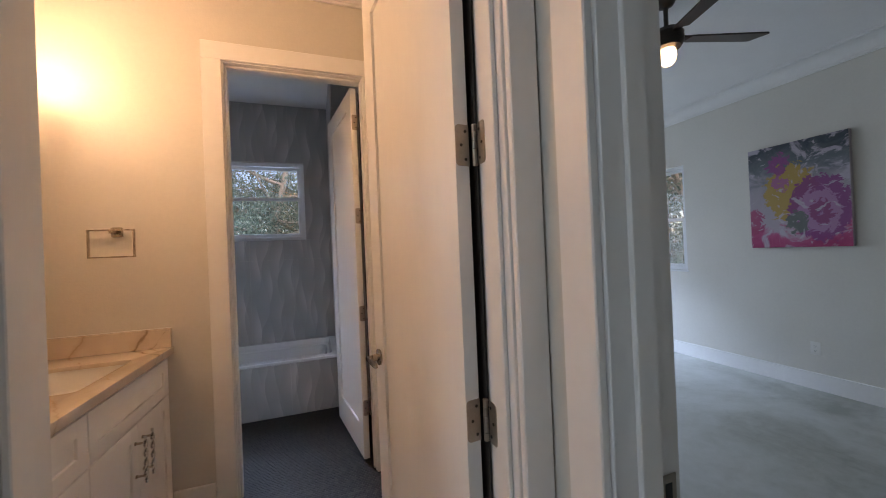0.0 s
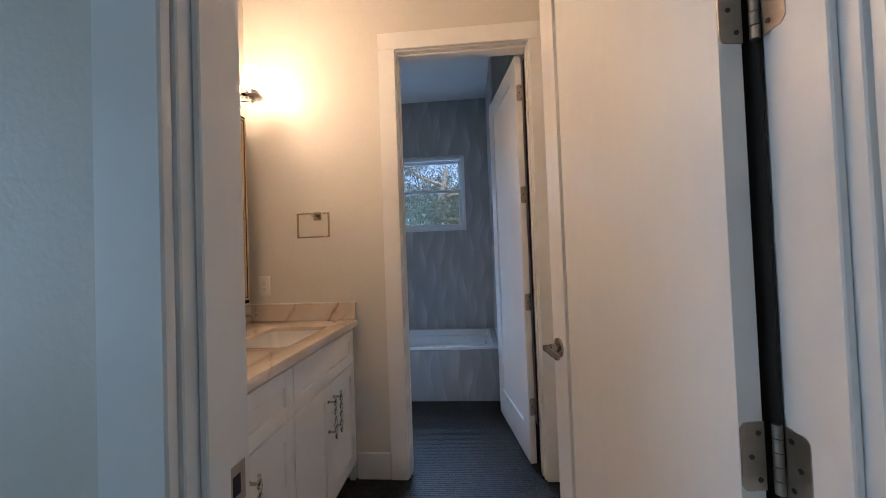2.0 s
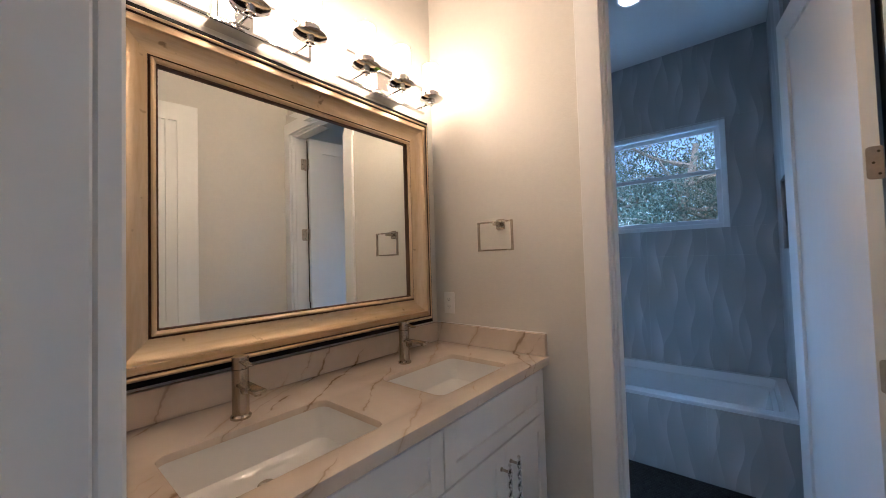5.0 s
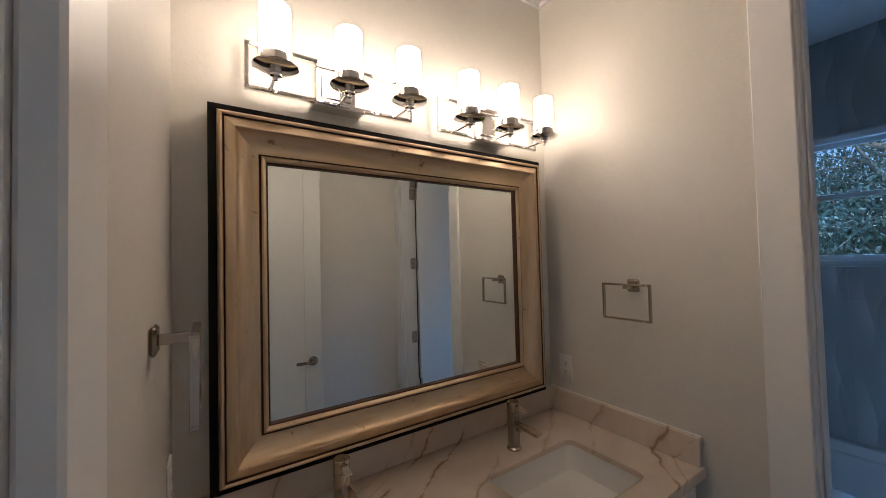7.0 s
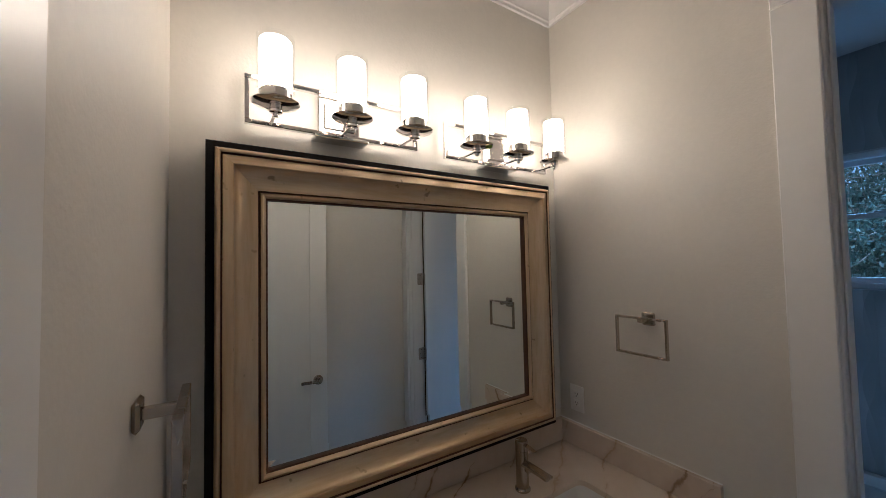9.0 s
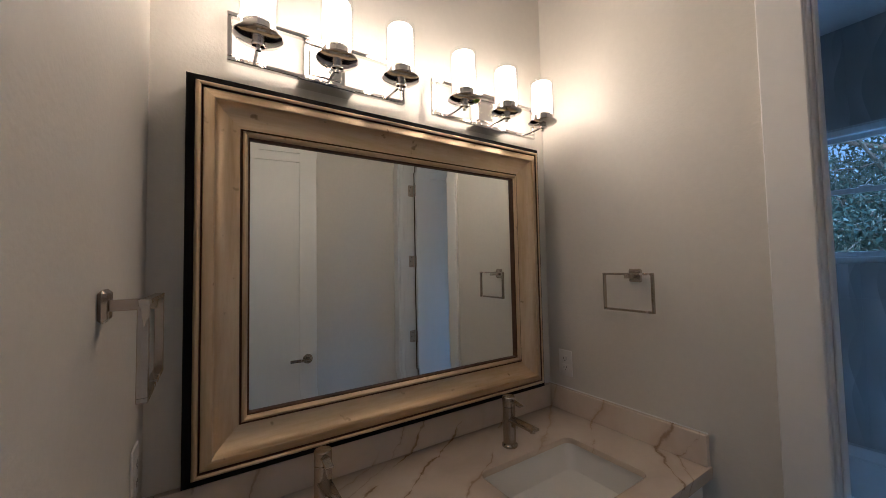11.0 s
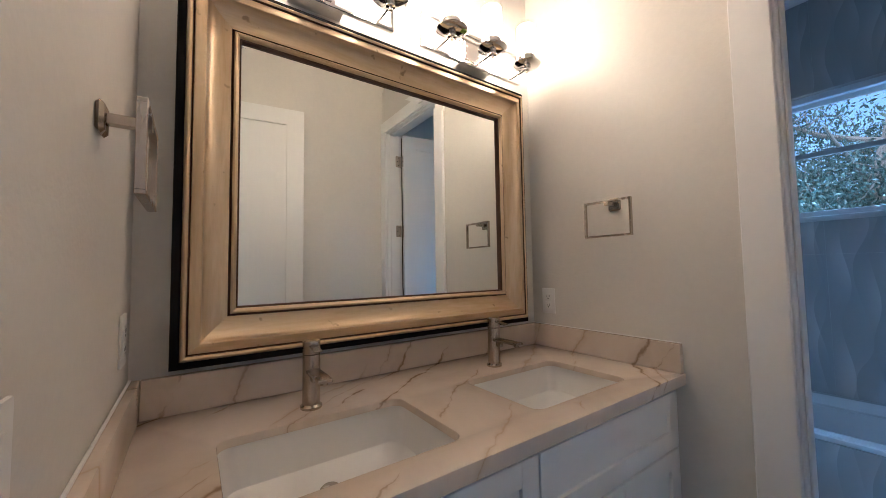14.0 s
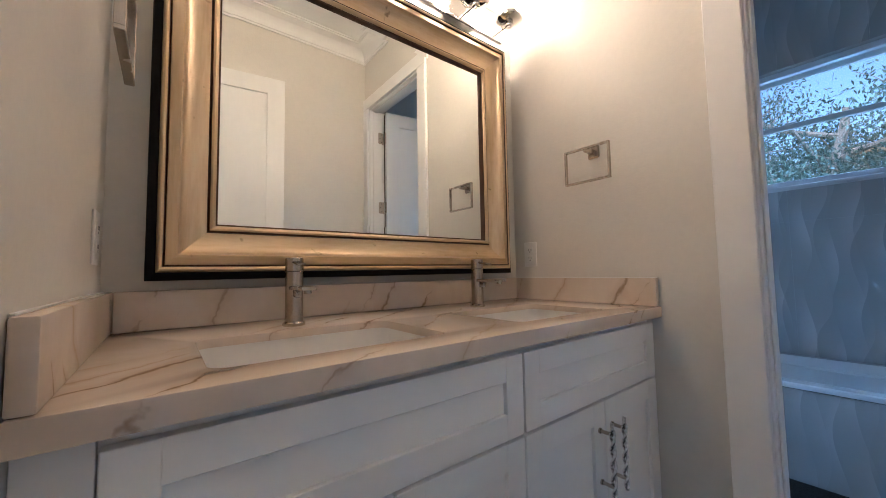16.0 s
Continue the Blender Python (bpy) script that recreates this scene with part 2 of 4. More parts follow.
def gilt(name, stretch):
    m, nd, ln, bs = mat(name)
    pos = nd.new("ShaderNodeNewGeometry").outputs["Position"]
    a = noise_tex(nd, ln, pos, 9, 6, 0.65, 0.8, stretch)
    b = noise_tex(nd, ln, pos, 70, 4, 0.6, 0.2, stretch)
    k = math_node(nd, ln, "ADD", math_node(nd, ln, "MULTIPLY", a.outputs[0], 0.7), math_node(nd, ln, "MULTIPLY", b.outputs[0], 0.3))
    r = ramp(nd, ((0.26, (0.37, 0.225, 0.11)), (0.40, (0.60, 0.435, 0.25)), (0.57, (0.73, 0.575, 0.38)), (0.75, (0.82, 0.70, 0.52))))
    ln.new(k, r.inputs[0])
    spots = noise_tex(nd, ln, pos, 26, 2, 0.5)
    sr = ramp(nd, ((0.69, (0.0,)), (0.76, (0.65,))))
    ln.new(spots.outputs[0], sr.inputs[0])
    ln.new(mix(nd, ln, sr.outputs[0], r.outputs[0], (0.16, 0.085, 0.04)), bs.inputs["Base Color"])
    bs.inputs["Metallic"].default_value = 0.75
    ln.new(math_node(nd, ln, "MULTIPLY_ADD", b.outputs[0], 0.16, 0.27), bs.inputs["Roughness"])
    bp = nd.new("ShaderNodeBump")
    bp.inputs["Strength"].default_value, bp.inputs["Distance"].default_value = 0.03, 0.001
    ln.new(k, bp.inputs["Height"])
    ln.new(bp.outputs[0], bs.inputs["Normal"])
    return m


GILT_H, GILT_V = gilt("champagne_gilt_level", (1, 0.12, 1)), gilt("champagne_gilt_upright", (1, 1, 0.12))


def glass(name, rough=0.0, tint=(1, 1, 1)):
    m, nd, ln, bs = mat(name)
    bs.inputs["Base Color"].default_value = (*tint, 1)
    bs.inputs["Transmission Weight"].default_value = 1.0
    bs.inputs["Roughness"].default_value, bs.inputs["IOR"].default_value = rough, 1.45
    return m


GLASS = glass("clear_glass")


def sleeve_glass():
    """Thin clear glass: see-through, with a gloss that grows towards the rim."""
    m, nd, ln, bs = mat("thin_clear_glass")
    tr, gl, mx = nd.new("ShaderNodeBsdfTransparent"), nd.new("ShaderNodeBsdfGlossy"), nd.new("ShaderNodeMixShader")
    tr.inputs["Color"].default_value, gl.inputs["Roughness"].default_value = (0.99, 0.99, 0.99, 1), 0.03
    lw = nd.new("ShaderNodeLayerWeight")
    rim = math_node(nd, ln, "POWER", lw.outputs["Facing"], 5.0)
    ln.new(math_node(nd, ln, "MULTIPLY_ADD", rim, 0.5, 0.03), mx.inputs[0])
    ln.new(tr.outputs[0], mx.inputs[1])
    ln.new(gl.outputs[0], mx.inputs[2])
    ln.new(mx.outputs[0], nd["Material Output"].inputs["Surface"])
    return m


SLEEVE = sleeve_glass()
MIRROR, _n, _l, _b = mat("mirror_silver")
_b.inputs["Base Color"].default_value = (0.90, 0.93, 0.90, 1)
_b.inputs["Metallic"].default_value, _b.inputs["Roughness"].default_value = 1.0, 0.0


def glow(name, colour, strength):
    m, nd, ln, bs = mat(name)
    bs.inputs["Base Color"].default_value = (0.8, 0.8, 0.78, 1)
    bs.inputs["Emission Color"].default_value = (*colour, 1)
    bs.inputs["Emission Strength"].default_value = strength
    return m


SHADE = glow("lit_frosted_glass", LAMP, LAMP_POWER)
FANBULB = glow("lit_fan_bulb", (1.0, 0.72, 0.40), 3.0)
DOWNLIGHT = glow("lit_downlight_lens", (0.86, 0.93, 1.0), 3.5)


def leaf_mat(name, a, b, c):
    m, nd, ln, bs = mat(name)
    g = nd.new("ShaderNodeNewGeometry")
    r = ramp(nd, ((0.0, a), (0.6, b), (1.0, c)))
    ln.new(g.outputs["Random Per Island"], r.inputs[0])
    ln.new(r.outputs[0], bs.inputs["Base Color"])
    bs.inputs["Roughness"].default_value = 0.4
    tr = nd.new("ShaderNodeBsdfTranslucent")
    ln.new(r.outputs[0], tr.inputs["Color"])
    mx = nd.new("ShaderNodeMixShader")
    mx.inputs[0].default_value = 0.5
    ln.new(bs.outputs[0], mx.inputs[1])
    ln.new(tr.outputs[0], mx.inputs[2])
    ln.new(mx.outputs[0], nd["Material Output"].inputs["Surface"])
    return m


LEAF = leaf_mat("oak_leaves", (0.07, 0.105, 0.08), (0.125, 0.175, 0.135), (0.23, 0.28, 0.20))
GRASS = surf("lawn", (0.07, 0.10, 0.035), 0.9, var=0.5, scale=2, fine=40, bump=0.6, bump_scale=40, dist=0.03)


def painting_mat():
    """An abstract in greys, magenta, white and ochre with a dark top."""
    m, nd, ln, bs = mat("abstract_acrylic")
    pos = nd.new("ShaderNodeNewGeometry").outputs["Position"]
    xyz = nd.new("ShaderNodeSeparateXYZ")
    ln.new(pos, xyz.inputs[0])
    _, y, z = xyz.outputs
    u = math_node(nd, ln, "DIVIDE", math_node(nd, ln, "SUBTRACT", PAINTING_Y1, y), PAINTING_Y1 - PAINTING_Y0)
    v = math_node(nd, ln, "DIVIDE", math_node(nd, ln, "SUBTRACT", z, PAINTING_Z0), PAINTING_Z1 - PAINTING_Z0)
    n1 = noise_tex(nd, ln, pos, 5, 4, 0.6, 1.2).outputs[0]
    n2 = noise_tex(nd, ln, pos, 9, 5, 0.65, 1.8).outputs[0]
    vv = math_node(nd, ln, "ADD", v, math_node(nd, ln, "MULTIPLY_ADD", n1, 0.5, -0.25))
    base = ramp(nd, ((0.0, (0.42, 0.03, 0.13)), (0.14, (0.52, 0.08, 0.20)), (0.2, (0.45, 0.36, 0.42)), (0.62, (0.36, 0.32, 0.36)), (0.78, (0.13, 0.15, 0.17)), (1.0, (0.035, 0.05, 0.065))))
    ln.new(vv, base.inputs[0])
    col = base.outputs[0]

    def disc(cu, cv, r0, r1, tone, col):
        d = math_node(nd, ln, "SQRT", math_node(nd, ln, "ADD", math_node(nd, ln, "POWER", math_node(nd, ln, "SUBTRACT", u, cu), 2.0), math_node(nd, ln, "POWER", math_node(nd, ln, "SUBTRACT", v, cv), 2.0)))
        d = math_node(nd, ln, "ADD", d, math_node(nd, ln, "MULTIPLY_ADD", n2, 0.30, -0.15))
        f = math_node(nd, ln, "MULTIPLY", math_node(nd, ln, "LESS_THAN", d, r1), math_node(nd, ln, "GREATER_THAN", d, r0))
        return mix(nd, ln, math_node(nd, ln, "MULTIPLY", f, 0.92), col, tone)

    white = ramp(nd, ((0.54, (0.0,)), (0.60, (0.85,))))
    ln.new(noise_tex(nd, ln, pos, 4.2, 5, 0.6, 1.2).outputs[0], white.inputs[0])
    col = mix(nd, ln, white.outputs[0], col, (0.50, 0.44, 0.52))
    col = disc(0.44, 0.53, 0.0, 0.27, (0.46, 0.28, 0.05), col)
    col = disc(0.72, 0.36, 0.0, 0.30, (0.27, 0.05, 0.20), col)
    col = disc(0.72, 0.33, 0.0, 0.20, (0.44, 0.22, 0.38), col)
    col = disc(0.74, 0.31, 0.0, 0.10, (0.30, 0.06, 0.17), col)
    col = disc(0.33, 0.80, 0.0, 0.11, (0.30, 0.06, 0.22), col)
    col = disc(0.36, 0.62, 0.0, 0.08, (0.42, 0.12, 0.28), col)
    col = disc(0.52, 0.24, 0.0, 0.10, (0.12, 0.15, 0.13), col)
    col = disc(0.02, 0.25, 0.0, 0.13, (0.42, 0.05, 0.14), col)
    splash = ramp(nd, ((0.60, (0.0,)), (0.65, (0.8,))))
    ln.new(noise_tex(nd, ln, pos, 8.0, 5, 0.6, 1.8).outputs[0], splash.inputs[0])
    col = mix(nd, ln, splash.outputs[0], col, (0.52, 0.46, 0.53))
    ln.new(col, bs.inputs["Base Color"])
    bs.inputs["Roughness"].default_value = 0.5
    return m


PAINTING = painting_mat()


# ---- building helpers ----
def join(bm, other):
    me = bpy.data.meshes.new("tmp")
    other.to_mesh(me)
    other.free()
    bm.from_mesh(me)
    bpy.data.meshes.remove(me)


def box(bm, x0, x1, y0, y1, z0, z1, r=0.0, seg=1):
    t = bmesh.new()
    bmesh.ops.create_cube(t, size=1)
    for v in t.verts:
        v.co = Vector(((x0 + x1) / 2 + v.co.x * (x1 - x0), (y0 + y1) / 2 + v.co.y * (y1 - y0), (z0 + z1) / 2 + v.co.z * (z1 - z0)))
    if r:
        bmesh.ops.bevel(t, geom=t.edges[:], offset=r, segments=seg, affect="EDGES", profile=0.5)
    join(bm, t)
    return bm


def tube(bm, a, b, r, r2=None, n=20, caps=True, bevel=0.0):
    a, b = Vector(a), Vector(b)
    t = bmesh.new()
    bmesh.ops.create_cone(t, cap_ends=caps, segments=n, radius1=r, radius2=r if r2 is None else r2, depth=(b - a).length)
    if bevel:
        rim = [e for e in t.edges if len(e.link_faces) == 2 and any(len(f.verts) > 4 for f in e.link_faces)]
        bmesh.ops.bevel(t, geom=rim, offset=bevel, segments=2, affect="EDGES", profile=0.5)
    bmesh.ops.transform(t, verts=t.verts[:], matrix=Matrix.Translation((a + b) / 2) @ (b - a).to_track_quat("Z", "Y").to_matrix().to_4x4())
    join(bm, t)
    return bm


def lathe(bm, centre, pts, n=28):
    """pts: (radius, height) from below up, turned round the vertical."""
    rings = []
    for r, h in pts:
        rings.append([bm.verts.new((centre[0] + r * math.cos(2 * math.pi * i / n), centre[1] + r * math.sin(2 * math.pi * i / n), centre[2] + h)) for i in range(n)])
    for p, q in zip(rings, rings[1:]):
        for i in range(n):
            bm.faces.new((p[i], p[(i + 1) % n], q[(i + 1) % n], q[i]))
    return bm


def rounded(x0, x1, y0, y1, r, n=6):
    out = []
    for cx, cy, a0 in ((x1 - r, y1 - r, 0), (x0 + r, y1 - r, 90), (x0 + r, y0 + r, 180), (x1 - r, y0 + r, 270)):
        for i in range(n + 1):
            a = radians(a0 + 90 * i / n)
            out.append((cx + r * math.cos(a), cy + r * math.sin(a)))
    return out


def loft(bm, loops):
    rings = [[bm.verts.new(p) for p in lp] for lp in loops]
    n = len(rings[0])
    for p, q in zip(rings, rings[1:]):
        for i in range(n):
            bm.faces.new((p[i], p[(i + 1) % n], q[(i + 1) % n], q[i]))
    return rings


def mesh_object(name, bm, material, smooth=0.6):
    bmesh.ops.recalc_face_normals(bm, faces=bm.faces[:])
    me = bpy.data.meshes.new(name)
    bm.to_mesh(me)
    bm.free()
    if material:
        me.materials.append(material)
    if smooth:
        me.shade_smooth()
        me.set_sharp_from_angle(angle=smooth)
    return new(name, me)


def part(name, bm, material, parent, label="", smooth=0.6):
    ob = mesh_object(name, bm, material, smooth)
    ob.parent = parent
    if label:
        tagged(ob, label)
    return ob


def structure(name, bm, material, label, category, smooth=0.6):
    return tagged(mesh_object(name, bm, material, smooth), label, category, kind="structure")


def group_at(name, m, label, category, group="", kind=""):
    ob = new(name)
    ob.matrix_basis = m
    ob.empty_display_size = 0.05
    return tagged(ob, label, category, group, kind)


def B(*args, **kw):
    return box(bmesh.new(), *args, **kw)


def pierced(name, axis, c0, c1, u0, u1, z0, z1, holes, material, label, category="wall"):
    """A wall from c0 to c1 across axis, from u0 to u1 along, with openings that go right through."""
    us = sorted({u0, u1} | {h[0] for h in holes} | {h[1] for h in holes})
    zs = sorted({z0, z1} | {h[2] for h in holes} | {h[3] for h in holes})

    def solid(i, j):
        if not (0 <= i < len(us) - 1 and 0 <= j < len(zs) - 1):
            return False
        u, z = (us[i] + us[i + 1]) / 2, (zs[j] + zs[j + 1]) / 2
        return not any(h[0] < u < h[1] and h[2] < z < h[3] for h in holes)

    bm = bmesh.new()
    known = {}

    def vert(c, u, z):
        k = (c, u, z)
        if k not in known:
            known[k] = bm.verts.new((c, u, z) if axis == "x" else (u, c, z))
        return known[k]

    for i in range(len(us) - 1):
        for j in range(len(zs) - 1):
            if not solid(i, j):
                continue
            a, b, lo, hi = us[i], us[i + 1], zs[j], zs[j + 1]
            for c in (c0, c1):
                bm.faces.new([vert(c, a, lo), vert(c, b, lo), vert(c, b, hi), vert(c, a, hi)])
            for di, dj, p, q in ((-1, 0, (a, lo), (a, hi)), (1, 0, (b, lo), (b, hi)), (0, -1, (a, lo), (b, lo)), (0, 1, (a, hi), (b, hi))):
                if not solid(i + di, j + dj):
                    bm.faces.new([vert(c0, *p), vert(c0, *q), vert(c1, *q), vert(c1, *p)])
    return structure(name, bm, material, label, category, smooth=0)


# ---- the shell ----
def build_shell():
    pierced("wall_vanity", "x", XM - 0.12, XM, YA2, YB2, 0, CH, [], PAINT, "greige painted orange-peel wall behind the mirror")
    pierced("wall_tub_door", "y", YB, YB2, XM, XR, 0, CH, [(0.845, 1.632, 0, 2.455)], PAINT, "greige painted wall with the tub room doorway")
    pierced("wall_entry", "y", YA2, YA, -1.3, XH, 0, CH, [(0.87, 1.708, 0, 2.455)], PAINT, "greige painted wall with the bathroom entry doorway")
    pierced("wall_right", "x", XR, XH2 - 0.003, YA, 2.62, 0, CH, [], PAINT, "greige painted wall that faces the mirror")
    pierced("wall_bedroom_door", "x", XH, XH2, -3.6, YA, 0, CH, [(-2.62, -1.765, 0, 2.455)], PAINT, "greige painted wall with the bedroom doorway")
    # opening out of view, added to let light into the hall
    pierced("wall_hall_left", "x", -1.42, -1.3, -3.6, YA2, 0, CH, [(-3.3, -2.1, 0.6, 2.3)], PAINT, "plain greige hall wall with an unseen window opening added for light")
    pierced("wall_hall_back", "y", -3.72, -3.6, -1.42, XH2, 0, CH, [], PAINT, "plain greige hall wall")
    # tub room
    pierced("wall_window", "y", YW + 0.012, YW + 0.2, -0.2, XR, 0, CH, [WIN], PAINT, "outer wall of the tub room with the window opening")
    pierced("wall_tub_left", "x", XM - 0.12, XM, YB2, YW + 0.012, 0, CH, [], PAINT, "plain wall at the end of the tub")
    pierced("wall_alcove", "x", XT + 0.012, XR, 0.99, YW + 0.012, 0, TCH, [(1.16, 1.5, 1.352, 1.768)], WAVE, "stub wall that closes the tub alcove")
    # bedroom
    pierced("wall_bedroom_painting", "x", XP, XP + 0.15, -4.2, 2.62, 0, BCH, [BWIN], PAINT, "grey-green painted bedroom wall with a window")
    # wide opening is out of view, added to bring daylight into the bedroom
    pierced("wall_bedroom_far", "y", 2.62, 2.77, XR, XP + 0.15, 0, CH, [(2.6, 4.6, 0.8, 2.3)], PAINT, "bedroom outer wall with an unseen wide window opening added for daylight")
    pierced("wall_bedroom_near", "y", -4.35, -4.2, XH, XP + 0.15, 0, CH, [], PAINT, "plain bedroom wall")
    pierced("wall_bedroom_side", "x", XH, XH2, -4.2, -3.6, 0, CH, [], PAINT, "plain bedroom wall beside the hall")
    # floors
    structure("floor_bath", B(XM - 0.12, XR, YA + 0.0, YW + 0.1, -0.1, -0.003), GROUT, "dark grout bed under the mosaic", "floor")
    structure("floor_hall", B(-1.42, XH, -3.72, YA - 0.001, -0.1, 0.0), CONCRETE, "polished grey concrete hall floor", "floor")
    structure("floor_bedroom", B(XH, XP + 0.15, -4.35, 2.77, -0.1, 0.0), CONCRETE, "polished mottled grey concrete bedroom floor", "floor")
    # ceilings
    structure("ceiling_bath", B(XM - 0.12, XR, YA, YB2 - 0.02, CH, CH + 0.12), CEIL, "smooth white ceiling over the vanity", "ceiling")
    structure("ceiling_tub", B(XM - 0.12, XR, YB2 + 0.001, YW + 0.02, TCH, TCH + 0.12), CEIL, "smooth white tub room ceiling", "ceiling")
    structure("ceiling_hall", B(-1.42, XH2, -3.72, YA2, CH, CH + 0.12), CEIL, "smooth white hall ceiling", "ceiling")
    structure("ceiling_bedroom", B(XH2, XP, -4.2, 2.62, BCH, BCH + 0.2), CEIL, "smooth white bedroom ceiling", "ceiling")


def crown(name, x0, x1, y0, y1, top, drop, label):
    """A stepped and coved crown moulding that runs round a room."""
    prof = [(0.0, 0.0), (0.012, 0.0), (0.012, 0.014), (0.018, 0.018), (0.018, 0.026)]
    for i in range(8):
        a = radians(90 * i / 7)
        prof.append((0.018 + (drop - 0.042) * (1 - math.cos(a)), 0.026 + (drop - 0.046) * math.sin(a)))
    prof += [(drop - 0.016, drop - 0.020), (drop - 0.016, drop - 0.010), (drop - 0.004, drop - 0.006), (drop - 0.004, drop)]
    bm = bmesh.new()
    loops = [[(x0 + d, y0 + d, top - drop + h), (x1 - d, y0 + d, top - drop + h), (x1 - d, y1 - d, top - drop + h), (x0 + d, y1 - d, top - drop + h)] for d, h in prof]
    loft(bm, loops)
    return structure(name, bm, TRIM, label, "moulding", smooth=0.5)


def baseboard(name, x0, x1, y0, y1):
    return structure(name, B(x0, x1, y0, y1, 0, 0.148, r=0.003), TRIM, "white painted flat baseboard along the wall", "baseboard")


def build_trim():
    crown("crown_bath", XM, XR, YA, YB, CH, 0.125, "white coved crown moulding round the bathroom ceiling")
    crown("crown_bedroom", XH2, XP, -4.2, 2.62, BCH, 0.13, "white crown moulding round the bedroom ceiling")
    baseboard("baseboard", 0.566, 0.756, -0.016, YB)
    baseboard("baseboard", XR - 0.016, XR, -1.38, -0.02)
    baseboard("baseboard", XP - 0.016, XP, -4.19, 2.61)
    baseboard("baseboard", -1.29, 0.79, YA2 - 0.016, YA2)
    baseboard("baseboard", XH2, XH2 + 0.016, -1.66, 2.6)
    baseboard("baseboard", XR - 0.016, XR, 0.13, 0.985)


def doorway(name, axis, c0, c1, u0, u1, head, stop0, stop1, label, near=None, far=None, wide=0.098, proud=0.012):
    """Jamb lining with stops, and flat casings on both faces. near, far: how far the casings reach on the low and high side, where a corner cuts them."""
    top = group_at(name, Matrix(), label, "door frame", kind="structure")

    def bx(a0, a1, b0, b1, z0, z1, r=0.002):
        return B(b0, b1, a0, a1, z0, z1, r=r) if axis == "x" else B(a0, a1, b0, b1, z0, z1, r=r)

    part("jamb", bx(u0 - 0.02, u0, c0, c1, 0, head), TRIM, top)
    part("jamb", bx(u1, u1 + 0.02, c0, c1, 0, head), TRIM, top)
    part("head_jamb", bx(u0 - 0.02, u1 + 0.02, c0, c1, head, head + 0.02), TRIM, top)
    part("stop", bx(u0 + 0.0005, u0 + proud, stop0, stop1, 0, head - 0.012), TRIM, top)
    part("stop", bx(u1 - proud, u1 - 0.0005, stop0, stop1, 0, head - 0.012), TRIM, top)
    part("head_stop", bx(u0, u1, stop0, stop1, head - 0.012, head - 0.0005), TRIM, top)
    lo = u0 - 0.006 - wide if near is None else near
    hi = u1 + 0.006 + wide if far is None else far
    for f0, f1 in ((c0 - 0.02, c0 - 0.0005), (c1 + 0.0005, c1 + 0.02)):
        part("casing", bx(lo, u0 - 0.006, f0, f1, 0, head + 0.006 - 0.0005, 0.003), TRIM, top)
        part("casing", bx(u1 + 0.006, hi, f0, f1, 0, head + 0.006 - 0.0005, 0.003), TRIM, top)
        part("head_casing", bx(lo, hi, f0, f1, head + 0.006, head + 0.006 + wide, 0.003), TRIM, top)
    return top


def hinge_leaf(parent, z, flip):
    """A leaf of a butt hinge in the plane x-z with rounded outer corners and three screws; knuckle at x = 0."""
    s = -1 if flip else 1
    outline = [(0.004 * s, z - 0.05), (0.030 * s, z - 0.05)]
    for i in range(5):
        a = radians(-90 + 90 * i / 4)
        outline.append((s * (0.030 + 0.011 * math.cos(a)), z - 0.039 + 0.011 * math.sin(a)))
    for i in range(5):
        a = radians(90 * i / 4)
        outline.append((s * (0.030 + 0.011 * math.cos(a)), z + 0.039 + 0.011 * math.sin(a)))
    outline += [(0.030 * s, z + 0.05), (0.004 * s, z + 0.05)]
    bm = bmesh.new()
    f = bm.faces.new([bm.verts.new((x, 0, h)) for x, h in outline])
    ext = bmesh.ops.extrude_face_region(bm, geom=[f])
    bmesh.ops.translate(bm, verts=[v for v in ext["geom"] if isinstance(v, bmesh.types.BMVert)], vec=(0, 0.0025, 0))
    leaf = part("hinge_leaf", bm, HINGE, parent)
    scr = bmesh.new()
    for dx, dz in ((0.014, 0.034), (0.026, 0.0), (0.014, -0.034)):
        tube(scr, (s * dx, -0.0012, z + dz), (s * dx, 0.0037, z + dz), 0.0038, n=10)
    part("screws", scr, SCREW, leaf)
    return leaf


def lever(parent, x, z, side, towards):
    """A round rose with a flat lever. side: the y of the face and the way out; towards: the way in which the lever points along x."""
    y, out = side
    rose = bmesh.new()
    tube(rose, (x, y, z), (x, y + out * 0.010, z), 0.033, n=32, bevel=0.003)
    tube(rose, (x, y + out * 0.010, z), (x, y + out * 0.034, z), 0.014, n=20)
    tube(rose, (x, y + out * 0.034, z), (x, y + out * 0.056, z), 0.0115, n=20, bevel=0.002)
    handle = part("door_handle", rose, NICKEL, parent, "satin nickel lever handle on a round rose")
    arm = B(min(x - 0.012 * towards, x + 0.115 * towards), max(x - 0.012 * towards, x + 0.115 * towards), min(y + out * 0.044, y + out * 0.058), max(y + out * 0.044, y + out * 0.058), z - 0.010, z + 0.010, r=0.004, seg=2)
    part("lever", arm, NICKEL, handle)
    return handle


